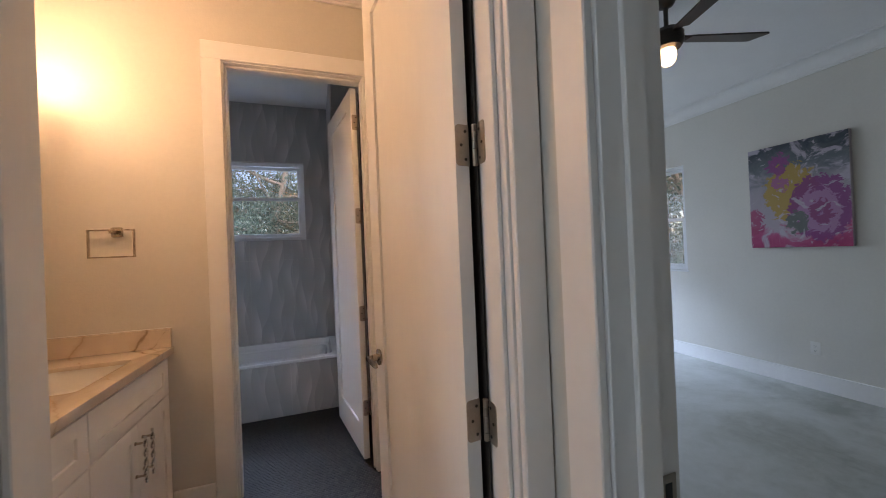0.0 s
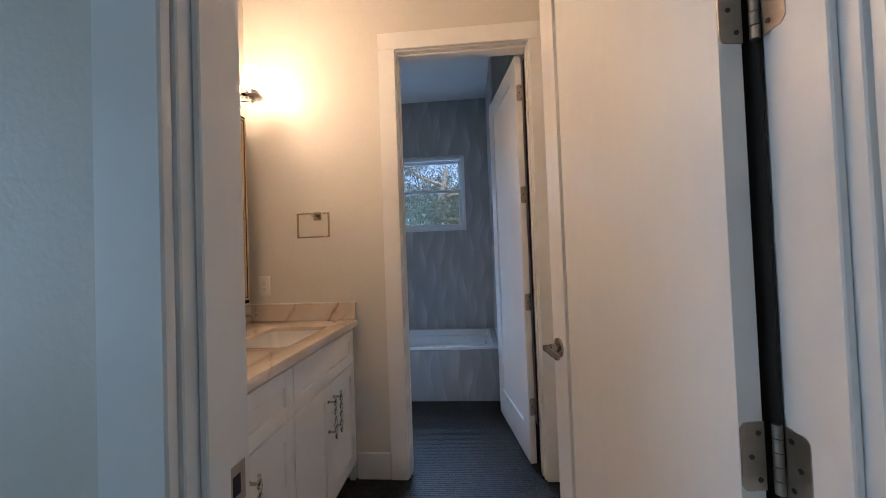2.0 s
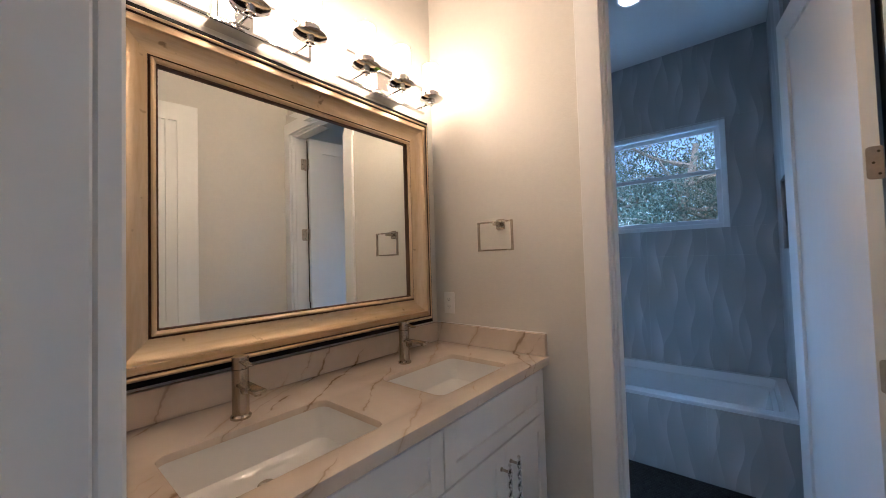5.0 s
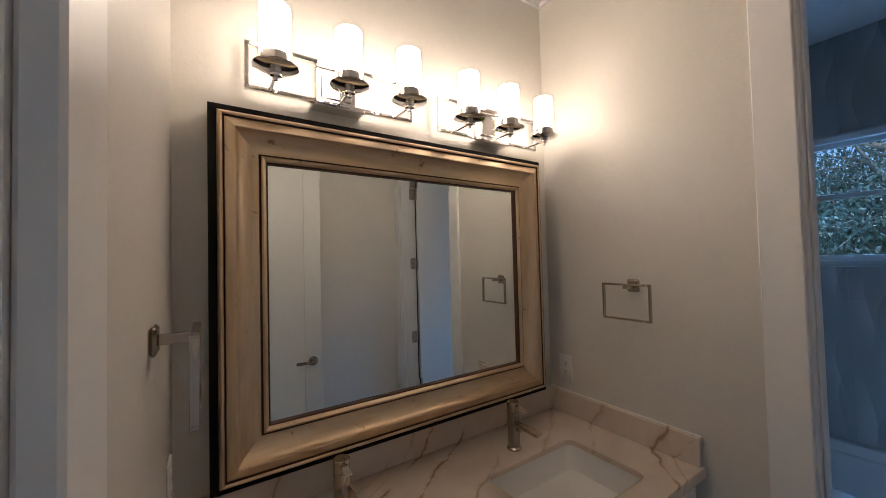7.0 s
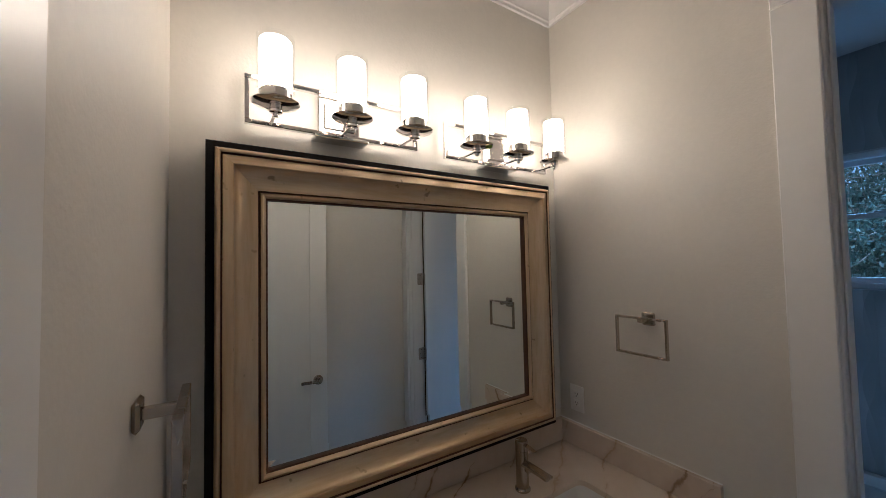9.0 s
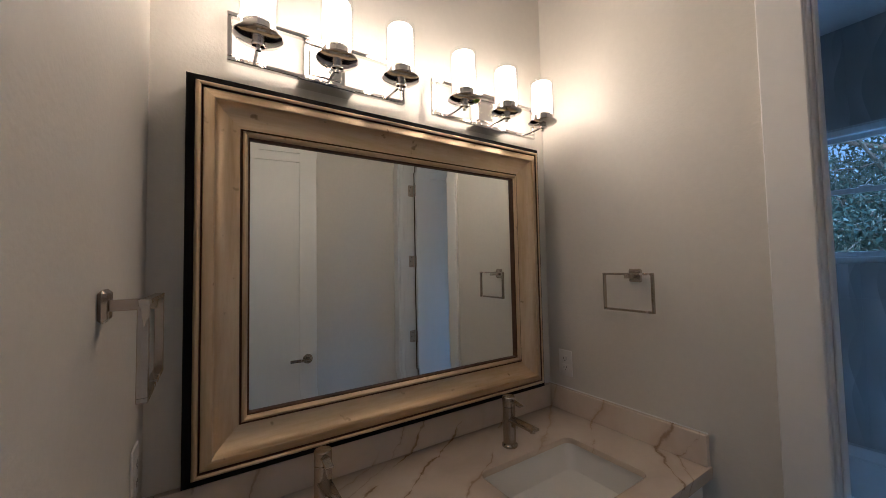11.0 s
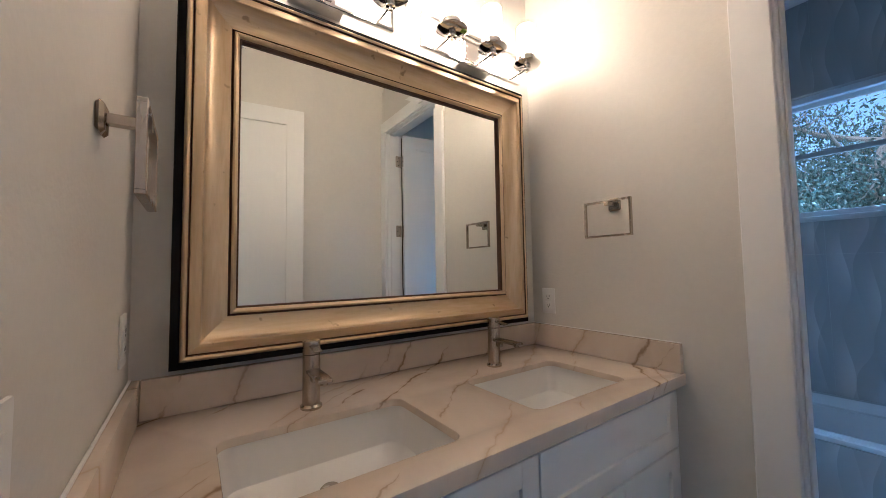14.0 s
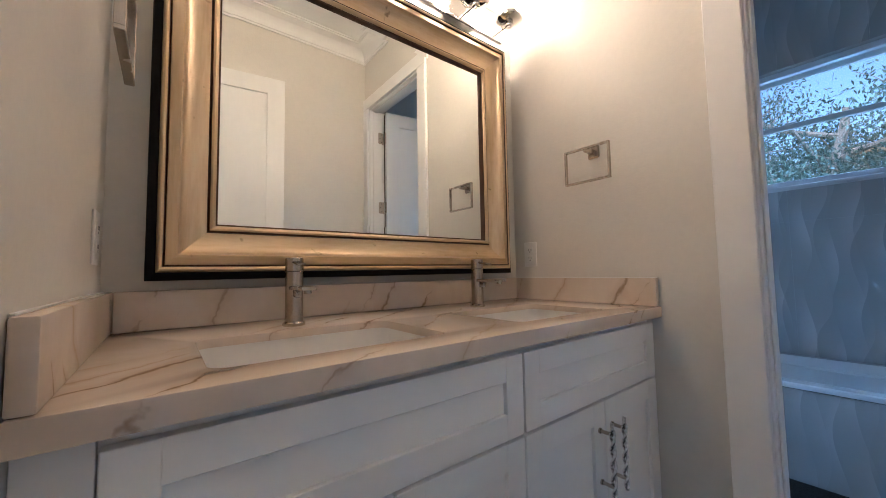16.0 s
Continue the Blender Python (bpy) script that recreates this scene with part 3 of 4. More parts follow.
def shaker_door(name, m, width, height, label, handle_z, hinges, both=True, throw=0.0):
    """A one-panel door in its own frame: the hinge pin at the origin, the leaf along -x when shut, its faces across y."""
    top = group_at(name, m, label, "door", kind="structure")
    a, b = -0.012 - width, -0.012
    y0, y1 = -0.048 - throw, -0.010 - throw
    z0, st = 0.012, 0.115
    part("stile", B(a, a + st, y0, y1, z0, z0 + height, r=0.0006), DOOR, top)
    part("stile", B(b - st, b, y0, y1, z0, z0 + height, r=0.0006), DOOR, top)
    part("rail", B(a + st - 0.001, b - st + 0.001, y0 + 0.0001, y1 - 0.0001, z0, z0 + 0.20, r=0.0003), DOOR, top)
    part("rail", B(a + st - 0.001, b - st + 0.001, y0 + 0.0001, y1 - 0.0001, z0 + height - st, z0 + height, r=0.0003), DOOR, top)
    part("panel", B(a + st - 0.004, b - st + 0.004, y0 + 0.011, y1 - 0.011, z0 + 0.19, z0 + height - st + 0.01), DOOR, top)
    for hz in hinges:
        knuckle = bmesh.new()
        for k in range(5):
            tube(knuckle, (0, 0, hz - 0.05 + 0.0203 * k), (0, 0, hz - 0.05 + 0.0203 * k + 0.0188), 0.0065, n=14)
        hinge = part("hinge", knuckle, HINGE, top, "satin nickel butt hinge with rounded leaves")
        leaf = hinge_leaf(hinge, hz, False)
        leaf.matrix_basis = Matrix.Translation((-0.0122, -0.006 - throw * 0.6, 0)) @ Matrix.Rotation(radians(-90), 4, "Z")
    for side in ((y0, -1), (y1, 1)) if both else ((y1, 1),):
        lever(top, a + 0.062, handle_z, side, 1)
    latch = B(a - 0.0015, a + 0.002, (y0 + y1) / 2 - 0.012, (y0 + y1) / 2 + 0.012, handle_z - 0.03, handle_z + 0.03, r=0.0006)
    part("latch_plate", latch, HINGE, top)
    return top


def jamb_leaves(x, y, turn, name, hinges):
    """The hinge leaves that stay on the jamb."""
    top = group_at(name, Matrix.Translation((x, y, 0)) @ Matrix.Rotation(radians(turn), 4, "Z"), "satin nickel hinge leaves screwed to the white jamb", "hinges", kind="structure")
    for hz in hinges:
        hinge_leaf(top, hz, False)


HINGES_ENTRY, HINGES_TUB = (0.33, 0.935, 1.60, 2.21), (0.342, 0.958, 1.597, 2.21)


def build_doors():
    doorway("door_frame_entry", "y", YA2, YA, 0.888, 1.690, 2.44, -1.580, -1.535, "white painted entry door frame with flat casing", far=1.764, wide=0.092)
    doorway("door_frame_tub", "y", YB, YB2, 0.864, 1.612, 2.44, 0.030, 0.072, "white painted tub door frame with flat casing", far=1.697, proud=0.007)
    doorway("door_frame_bedroom", "x", XH, XH2, -2.60, -1.783, 2.44, 1.815, 1.862, "white painted bedroom door frame with flat casing", far=-1.689)
    shaker_door("door_1", Matrix.Translation((1.684, -1.468, 0)) @ Matrix.Rotation(radians(-82.6), 4, "Z"), 0.762, 2.42, "white painted one-panel door standing open into the bathroom", 0.920, HINGES_ENTRY)
    jamb_leaves(1.6885, -1.472, -90, "door_1_hinges", HINGES_ENTRY)
    shaker_door("door_2", Matrix.Translation((1.618, 0.128, 0)) @ Matrix.Rotation(radians(-81), 4, "Z"), 0.738, 2.42, "white painted one-panel door standing open into the tub room", 0.93, HINGES_TUB, both=False, throw=0.013)
    jamb_leaves(1.6105, 0.122, -90, "door_2_hinges", HINGES_TUB)
    # dark strips behind the hinge gaps, standing for the shadow in there
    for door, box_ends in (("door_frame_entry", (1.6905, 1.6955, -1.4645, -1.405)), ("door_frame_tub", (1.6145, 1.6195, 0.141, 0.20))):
        part("gap_seal", B(*box_ends, 0.004, 2.43, r=0.001), GAP_SHADOW, bpy.data.objects[door], "dark brown strip standing for the shadow in the hinge gap")
    strike = group_at("strike_plate", Matrix(), "satin nickel strike plate let into the white door jamb", "strike plate")
    part("plate", B(0.8885, 0.8905, -1.527, -1.490, 0.885, 0.945, r=0.0006), HINGE, strike)
    part("latch_hole", B(0.889, 0.8912, -1.520, -1.503, 0.900, 0.930), DARK, strike)
    strike = group_at("strike_plate", Matrix(), "satin nickel strike plate let into the bedroom door jamb", "strike plate")
    part("plate", B(1.868, 1.903, -1.7855, -1.7835, 0.875, 0.935, r=0.0006), HINGE, strike)
    part("latch_hole", B(1.876, 1.892, -1.7862, -1.784, 0.89, 0.92), DARK, strike)


# ---- windows and outside ----
def sash_window(name, m, width, height, meet, label, sill=True):
    """A white single-hung window: local x along, y outwards, z up from the opening's lower corner."""
    top = group_at(name, m, label, "window", kind="structure")
    fr = bmesh.new()
    w = 0.038
    for a in ((0, w, 0, height), (width - w, width, 0, height), (w, width - w, 0, w), (w, width - w, height - w, height)):
        box(fr, a[0], a[1], 0.03, 0.10, a[2], a[3], r=0.003)
    part("window_frame", fr, VINYL, top)
    low, up = bmesh.new(), bmesh.new()
    s = 0.032
    for bm, z0, z1, y0, y1 in ((low, w, meet + 0.014, 0.040, 0.065), (up, meet - 0.014, height - w, 0.068, 0.092)):
        for a in ((w, w + s, z0, z1), (width - w - s, width - w, z0, z1), (w + s, width - w - s, z0, z0 + s), (w + s, width - w - s, z1 - s, z1)):
            box(bm, a[0], a[1], y0, y1, a[2], a[3], r=0.002)
    part("sash", low, VINYL, top)
    part("sash", up, VINYL, top)
    for z0, z1, y in ((w + s, meet + 0.014 - s, 0.052), (meet - 0.014 + s, height - w - s, 0.080)):
        pane = part("pane", B(w + s - 0.004, width - w - s + 0.004, y - 0.002, y + 0.002, z0 - 0.004, z1 + 0.004), GLASS, top)
        pane.visible_shadow = False
    part("sash_lock", B(width / 2 - 0.03, width / 2 + 0.03, 0.030, 0.045, meet + 0.012, meet + 0.024, r=0.003), VINYL, top)
    if sill:
        part("window_sill", B(-0.012, width + 0.012, -0.016, 0.032, -0.018, 0.0, r=0.003), VINYL, top)
    return top


def limb(bm, pts, r0, r1, n=7):
    """A tapered bent branch through pts."""
    rings = []
    for i, p in enumerate(pts):
        p = Vector(p)
        d = (Vector(pts[min(i + 1, len(pts) - 1)]) - Vector(pts[max(i - 1, 0)])).normalized()
        q = d.to_track_quat("Z", "Y")
        r = r0 + (r1 - r0) * i / (len(pts) - 1)
        rings.append([bm.verts.new(p + q @ Vector((r * math.cos(2 * math.pi * k / n), r * math.sin(2 * math.pi * k / n), 0))) for k in range(n)])
    for p, q in zip(rings, rings[1:]):
        for i in range(n):
            bm.faces.new((p[i], p[(i + 1) % n], q[(i + 1) % n], q[i]))
    bm.faces.new(rings[-1])


def crooked(rng, a, d, length, steps, wander, lift=0.0):
    pts, p, d = [Vector(a)], Vector(a), Vector(d).normalized()
    for _ in range(steps):
        d = (d + Vector((rng.uniform(-1, 1), rng.uniform(-1, 1), rng.uniform(-1, 1) + lift)) * wander).normalized()
        p = p + d * (length / steps)
        pts.append(p.copy())
    return pts


def tree(x, y, seed, height, spread, leaves, bark, label, first=1.2, leaf=0.05):
    rng = random.Random(seed)
    top = group_at("tree", Matrix.Translation((x, y, -0.3)), label, "tree", "trees outside")
    trunk, tips = bmesh.new(), []
    main = crooked(rng, (0, 0, 0), (rng.uniform(-0.15, 0.15), 0, 1), height * 0.75, 9, 0.10, 0.1)
    limb(trunk, main, 0.13, 0.05, 10)
    for i in range(16):
        k = rng.uniform(first / (height * 0.75), 1.0)
        base = main[min(int(k * 9), 9)]
        ang = rng.uniform(0, 2 * math.pi)
        br = crooked(rng, base, (math.cos(ang), math.sin(ang), rng.uniform(-0.1, 0.5)), spread * rng.uniform(0.6, 1.0), 7, 0.28, 0.05)
        limb(trunk, br, 0.05, 0.014, 7)
        for _ in range(5):
            s = br[rng.randrange(2, 8)]
            tw = crooked(rng, s, (rng.uniform(-1, 1), rng.uniform(-1, 1), rng.uniform(-0.5, 0.6)), spread * 0.45, 5, 0.35)
            limb(trunk, tw, 0.012, 0.003, 5)
            tips += tw[1:]
        tips += br[3:]
    part("trunk", trunk, bark, top)
    verts, faces = [], []
    for _ in range(leaves):
        c = rng.choice(tips) + Vector((rng.gauss(0, 0.19), rng.gauss(0, 0.19), rng.gauss(0, 0.16)))
        q = Euler((rng.uniform(0, 6.28), rng.uniform(0, 6.28), rng.uniform(0, 6.28))).to_matrix()
        s = leaf * rng.uniform(0.6, 1.2)
        n0 = len(verts)
        for p in ((-1, 0, 0), (-0.2, 0.36, 0.08), (1, 0, 0.0), (-0.2, -0.36, 0.08)):
            verts.append(tuple(c + q @ (Vector(p) * s)))
        faces += [(n0, n0 + 1, n0 + 2), (n0, n0 + 2, n0 + 3)]
    me = bpy.data.meshes.new("crown")
    me.from_pydata(verts, [], faces)
    me.materials.append(LEAF)
    crown_ob = new("crown", me)
    crown_ob.parent = top
    return top


def build_outside():
    sash_window("window_1", Matrix.Translation((WIN[0], YW + 0.02, WIN[2])), WIN[1] - WIN[0], WIN[3] - WIN[2], 0.437, "white vinyl single-hung window over the tub")
    m = Matrix.Translation((XP, BWIN[1], BWIN[2])) @ Matrix.Rotation(radians(-90), 4, "Z")
    sash_window("window_2", m, BWIN[1] - BWIN[0], BWIN[3] - BWIN[2], 0.60, "white vinyl single-hung bedroom window with a white sill")
    # second bedroom window, unseen, added as a way in for daylight
    m = Matrix.Translation((2.6, 2.62, 0.8))
    sash_window("window_3", m, 2.0, 1.5, 0.75, "wide white vinyl bedroom window, unseen, added for daylight")
    # unseen hall window, added only to carry the hall's fill light
    m = Matrix.Translation((-1.3, -3.3, 0.6)) @ Matrix.Rotation(radians(90), 4, "Z")
    sash_window("window_4", m, 1.2, 1.7, 0.85, "white vinyl hall window, unseen, added to light the hall")
    structure("ground", B(-150, 150, -150, 150, -0.6, -0.3), GRASS, "rough lawn outside the house", "ground")
    tree(0.35, 7.0, 3, 5.0, 2.2, 19000, BARK, "leafy oak with pale crooked limbs outside the tub window", leaf=0.040)
    tree(1.55, 8.4, 5, 4.9, 2.3, 18000, TANBARK, "leafy tree with a tan trunk outside the tub window", leaf=0.040)
    tree(-2.0, 8.0, 8, 6.2, 2.6, 20000, BARK, "leafy oak standing behind the others", leaf=0.044)
    tree(0.6, 12.5, 11, 5.8, 3.6, 19000, BARK, "dense leafy tree in the back garden", leaf=0.07)
    tree(4.4, 12.0, 12, 5.6, 3.4, 19000, BARK, "dense leafy tree in the back garden", leaf=0.07)
    tree(-4.0, 12.5, 14, 6.8, 3.6, 22000, BARK, "dense leafy tree in the back garden", leaf=0.07)
    tree(9.4, 3.2, 21, 5.2, 2.4, 8000, BARK, "leafy tree outside the bedroom window", leaf=0.07)
    tree(11.0, 5.6, 23, 5.6, 2.6, 8000, BARK, "leafy tree outside the bedroom window", leaf=0.08)


# ---- tub room ----
def build_tub():
    top = group_at("bathtub", Matrix.Translation((0, YT, 0)), "white acrylic alcove bathtub set behind a tiled apron", "bathtub")
    x0, x1, d = XM + 0.003, XT - 0.003, YW - YT - 0.004
    bm = bmesh.new()
    rim = 0.472

    def ring(inx0, inx1, iny0, iny1, r, z):
        return [(x, y, z) for x, y in rounded(x0 + inx0, x1 - inx1, iny0, d - iny1, r, 6)]

    loft(bm, [
        ring(0, 0, 0.012, 0, 0.004, rim - 0.029), ring(0, 0, -0.006, 0, 0.006, rim - 0.027), ring(0, 0, -0.010, 0, 0.006, rim - 0.021), ring(0, 0, -0.010, 0, 0.006, rim - 0.006), ring(0.004, 0.004, -0.004, 0.004, 0.008, rim),
        ring(0.055, 0.055, 0.060, 0.045, 0.05, rim), ring(0.060, 0.060, 0.066, 0.050, 0.05, rim - 0.006), ring(0.066, 0.072, 0.072, 0.058, 0.06, rim - 0.055),
        ring(0.085, 0.095, 0.088, 0.075, 0.06, rim - 0.063), ring(0.10, 0.12, 0.10, 0.09, 0.07, rim - 0.18), ring(0.16, 0.25, 0.14, 0.13, 0.10, rim - 0.38), ring(0.3, 0.4, 0.22, 0.22, 0.1, rim - 0.40),
    ])
    low = [v for v in bm.verts if abs(v.co.z - (rim - 0.40)) < 1e-5]
    bm.faces.new(low)
    part("shell", bm, TUBWHITE, top)
    part("drain", tube(bmesh.new(), (0.25, d / 2, rim - 0.399), (0.25, d / 2, rim - 0.394), 0.03, n=20), CHROME, top)
    structure("tub_apron_core", B(x0, x1, YT + 0.018, YT + 0.055, 0, rim - 0.034), GROUT, "dark backing of the tub apron", "wall")
    return top


def tile_rect(parent, plane, c, thick, u0, u1, v0, v1, joint=0.0004):
    """One porcelain tile; plane y: it faces -y at c; plane x: it faces -x at c."""
    j = joint
    if plane == "y":
        bm = B(u0 + j, u1 - j, c, c + thick, v0 + j, v1 - j, r=0.0004)
    else:
        bm = B(c, c + thick, u0 + j, u1 - j, v0 + j, v1 - j, r=0.0004)
    return part("tile", bm, WAVE, parent, smooth=0)


def cut(rects, hole):
    out = []
    h0, h1, g0, g1 = hole
    for u0, u1, v0, v1 in rects:
        if u1 <= h0 or u0 >= h1 or v1 <= g0 or v0 >= g1:
            out.append((u0, u1, v0, v1))
            continue
        for a in ((u0, u1, v0, min(v1, g0)), (u0, u1, max(v0, g1), v1), (u0, min(u1, h0), max(v0, g0), min(v1, g1)), (max(u0, h1), u1, max(v0, g0), min(v1, g1))):
            if a[1] - a[0] > 0.004 and a[3] - a[2] > 0.004:
                out.append(a)
    return out


def build_tub_tiles():
    rows = [(0.0, 0.44), (0.44, 1.32), (1.32, 2.205), (2.205, TCH)]
    back = group_at("tiled_wall_window", Matrix(), "grey wave-patterned porcelain tile round the window", "wall tile", kind="structure")
    for i in range(4):
        for v0, v1 in rows:
            for r in cut([(XT - 0.40 * (i + 1), XT - 0.40 * i, v0, v1)], WIN):
                tile_rect(back, "y", YW, 0.0115, *r)
    end = group_at("tiled_wall_end", Matrix(), "grey wave-patterned porcelain tile with a niche at the tub's end", "wall tile", kind="structure")
    for u0, u1 in ((0.992, 1.40), (1.40, YW - 0.001)):
        for v0, v1 in rows:
            for r in cut([(u0, u1, v0, v1)], (1.16, 1.5, 1.352, 1.768)):
                tile_rect(end, "x", XT, 0.0115, *r)
    part("edge_strip", B(XT - 0.002, XT + 0.0118, 0.984, 0.992, 0, TCH), CHROME, end, "polished metal tile edge strip")
    apron = group_at("tiled_apron", Matrix(), "grey wave-patterned porcelain tile on the tub apron", "wall tile", kind="structure")
    for i in range(4):
        tile_rect(apron, "y", YT + 0.006, 0.0115, XT - 0.40 * (i + 1), XT - 0.40 * i, 0.003, 0.438)
    lining = bmesh.new()
    box(lining, WIN[0] - 0.0, WIN[1], YW + 0.001, YW + 0.05, WIN[3] - 0.0005, WIN[3] + 0.004)
    part("edge_strip", lining, CHROME, back, "polished metal tile edge strip")


def niche_cut_wall():
    """The niche's box behind the end wall's tiles."""
    bm = bmesh.new()
    y0, y1, z0, z1, x0, x1 = 1.16, 1.5, 1.352, 1.768, XT + 0.0118, XT + 0.10
    p = [bm.verts.new(c) for c in ((x0, y0, z0), (x0, y1, z0), (x0, y1, z1), (x0, y0, z1), (x1, y0, z0), (x1, y1, z0), (x1, y1, z1), (x1, y0, z1))]
    for q in ((4, 5, 6, 7), (0, 1, 5, 4), (1, 2, 6, 5), (2, 3, 7, 6), (3, 0, 4, 7)):
        bm.faces.new([p[i] for i in q])
    return bm


def downlight():
    top = group_at("downlight", Matrix.Translation((0.80, 0.93, TCH)), "lit round recessed downlight in the white ceiling", "ceiling light")
    part("trim_ring", lathe(bmesh.new(), (0, 0, 0), ((0.088, -0.0005), (0.090, -0.004), (0.078, -0.010), (0.066, -0.006), (0.065, -0.0008))), TRIM, top)
    part("lens", tube(bmesh.new(), (0, 0, -0.0055), (0, 0, -0.0008), 0.064, n=28), DOWNLIGHT, top)


def build_mosaic():
    """Small hexagonal floor tiles with fine joints, over both wet rooms."""
    pitch, verts, faces = 0.0195, [], []
    row = pitch * math.sqrt(3) / 2
    rng = random.Random(4)
    y, k = YA - 0.0, 0
    while y < YT + 0.012:
        x = 0.52 + (pitch / 2 if k % 2 else 0)
        while x < XR - 0.012:
            h = 0.0 + rng.uniform(-0.0006, 0.0006)
            n = len(verts)
            for r, z in ((pitch * 0.540, h - 0.0035), (pitch * 0.528, h - 0.0008), (pitch * 0.478, h)):
                for i in range(6):
                    a = radians(60 * i + 30)
                    verts.append((x + r * math.cos(a), y + r * math.sin(a), z))
            for q in range(2):
                for i in range(6):
                    j = (i + 1) % 6
                    faces.append((n + 6 * q + i, n + 6 * q + j, n + 6 * q + 6 + j, n + 6 * q + 6 + i))
            faces.append(tuple(n + 12 + i for i in range(6)))
            x += pitch
        y += row
        k += 1
    me = bpy.data.meshes.new("floor_mosaic")
    me.from_pydata(verts, [], faces)
    me.materials.append(MOSAIC)
    tagged(new("floor_mosaic", me), "charcoal hexagonal mosaic floor tiles with dark joints", "floor tile", kind="stuff")


# ---- vanity ----
SINKS = ((-1.312, -0.872), (-0.635, -0.205))


def build_counter():
    bm = bmesh.new()
    x0, x1, y0, y1 = XM + 0.001, 0.587, YA + 0.001, YB - 0.001
    edges = []
    outer = [(x0, y0), (x1, y0), (x1, y1), (x0, y1)]
    for lp in [outer] + [rounded(0.195, 0.497, a, b, 0.03, 6) for a, b in SINKS]:
        vs = [bm.verts.new((x, y, 0.905)) for x, y in lp]
        edges += [bm.edges.new((vs[i], vs[(i + 1) % len(vs)])) for i in range(len(vs))]
    bmesh.ops.triangle_fill(bm, use_beauty=True, use_dissolve=False, edges=edges)
    ext = bmesh.ops.extrude_face_region(bm, geom=bm.faces[:])
    bmesh.ops.translate(bm, verts=[v for v in ext["geom"] if isinstance(v, bmesh.types.BMVert)], vec=(0, 0, -0.020))
    bmesh.ops.recalc_face_normals(bm, faces=bm.faces[:])
    rim = [e for e in bm.edges if all(abs(v.co.z - 0.905) < 1e-5 for v in e.verts) and len(e.link_faces) == 2 and abs(e.link_faces[0].normal.z - e.link_faces[1].normal.z) > 0.5]
    bmesh.ops.bevel(bm, geom=rim, offset=0.003, segments=2, affect="EDGES", profile=0.5)
    top = group_at("countertop", Matrix(), "beige quartz countertop with brown veins and two sink cutouts", "countertop")
    part("slab", bm, QUARTZ, top, smooth=0.5)
    part("front_edge", B(x1 - 0.045, x1 - 0.0003, y0, y1, 0.869, 0.8850), QUARTZ, top)
    part("back_rail", B(x0, x0 + 0.06, y0, y1, 0.869, 0.8848), QUARTZ, top)
    seam = group_at("backsplash", Matrix(), "low beige veined quartz backsplash along three walls", "backsplash")
    part("back_strip", B(x0, x0 + 0.022, y0 + 0.0245, y1 - 0.0225, 0.9055, 1.003, r=0.0015), QUARTZ, seam)
    part("side_strip", B(x0, 0.585, y0, y0 + 0.024, 0.9055, 1.003, r=0.004, seg=2), QUARTZ, seam)
    part("side_strip", B(x0, 0.581, y1 - 0.022, y1, 0.9055, 1.003, r=0.0015), QUARTZ, seam)
    part("caulk", B(x0 + 0.002, 0.58, y1 - 0.006, y1 - 0.0005, 1.0025, 1.006, r=0.001), PLASTIC, seam, "white caulk bead")
    part("caulk", B(x0 + 0.002, 0.58, y0 + 0.0005, y0 + 0.006, 1.0025, 1.006, r=0.001), PLASTIC, seam, "white caulk bead")


def build_sinks():
    a, b = SINKS[0]
    w, hl = 0.302, (b - a) / 2
    top = group_at("sink", Matrix.Translation((0.346, (a + b) / 2, 0.8855)), "white rectangular undermount sink below the quartz top", "sink", "pair of sinks")
    bm = bmesh.new()

    def ring(i, r, z, tilt=0.0):
        return [(x, y, z) for x, y in rounded(-w / 2 - 0.006 + i, w / 2 + 0.006 - i, -hl - 0.006 + i, hl + 0.006 - i, r, 6)]

    inner = ((0, 0.034, -0.001), (0.002, 0.034, -0.016), (0.010, 0.034, -0.060), (0.020, 0.036, -0.088), (0.045, 0.04, -0.106), (0.09, 0.03, -0.117), (0.13, 0.015, -0.121))
    outer = [(i - 0.009, r + 0.006, z - 0.010) for i, r, z in inner[:0:-1]] + [(-0.02, 0.044, -0.012), (-0.02, 0.044, -0.001), (0, 0.034, -0.001)]
    shell_in = loft(bm, [ring(*p) for p in inner])
    bm.faces.new(shell_in[-1])
    shell_out = loft(bm, [ring(*p) for p in outer])
    bm.faces.new(shell_out[0])
    bmesh.ops.remove_doubles(bm, verts=bm.verts[:], dist=1e-5)
    part("basin", bm, CERAMIC, top)
    drain = bmesh.new()
    lathe(drain, (-0.070, 0, -0.1165), ((0.0005, 0.006), (0.018, 0.006), (0.022, 0.003), (0.022, 0.001), (0.030, 0.001), (0.032, -0.002), (0.032, -0.008)), 28)
    part("drain", drain, NICKEL, top, "brushed nickel pop-up drain")
    a, b = SINKS[1]
    copy_thing(top, Matrix.Translation((0.346, (a + b) / 2, 0.8855)))


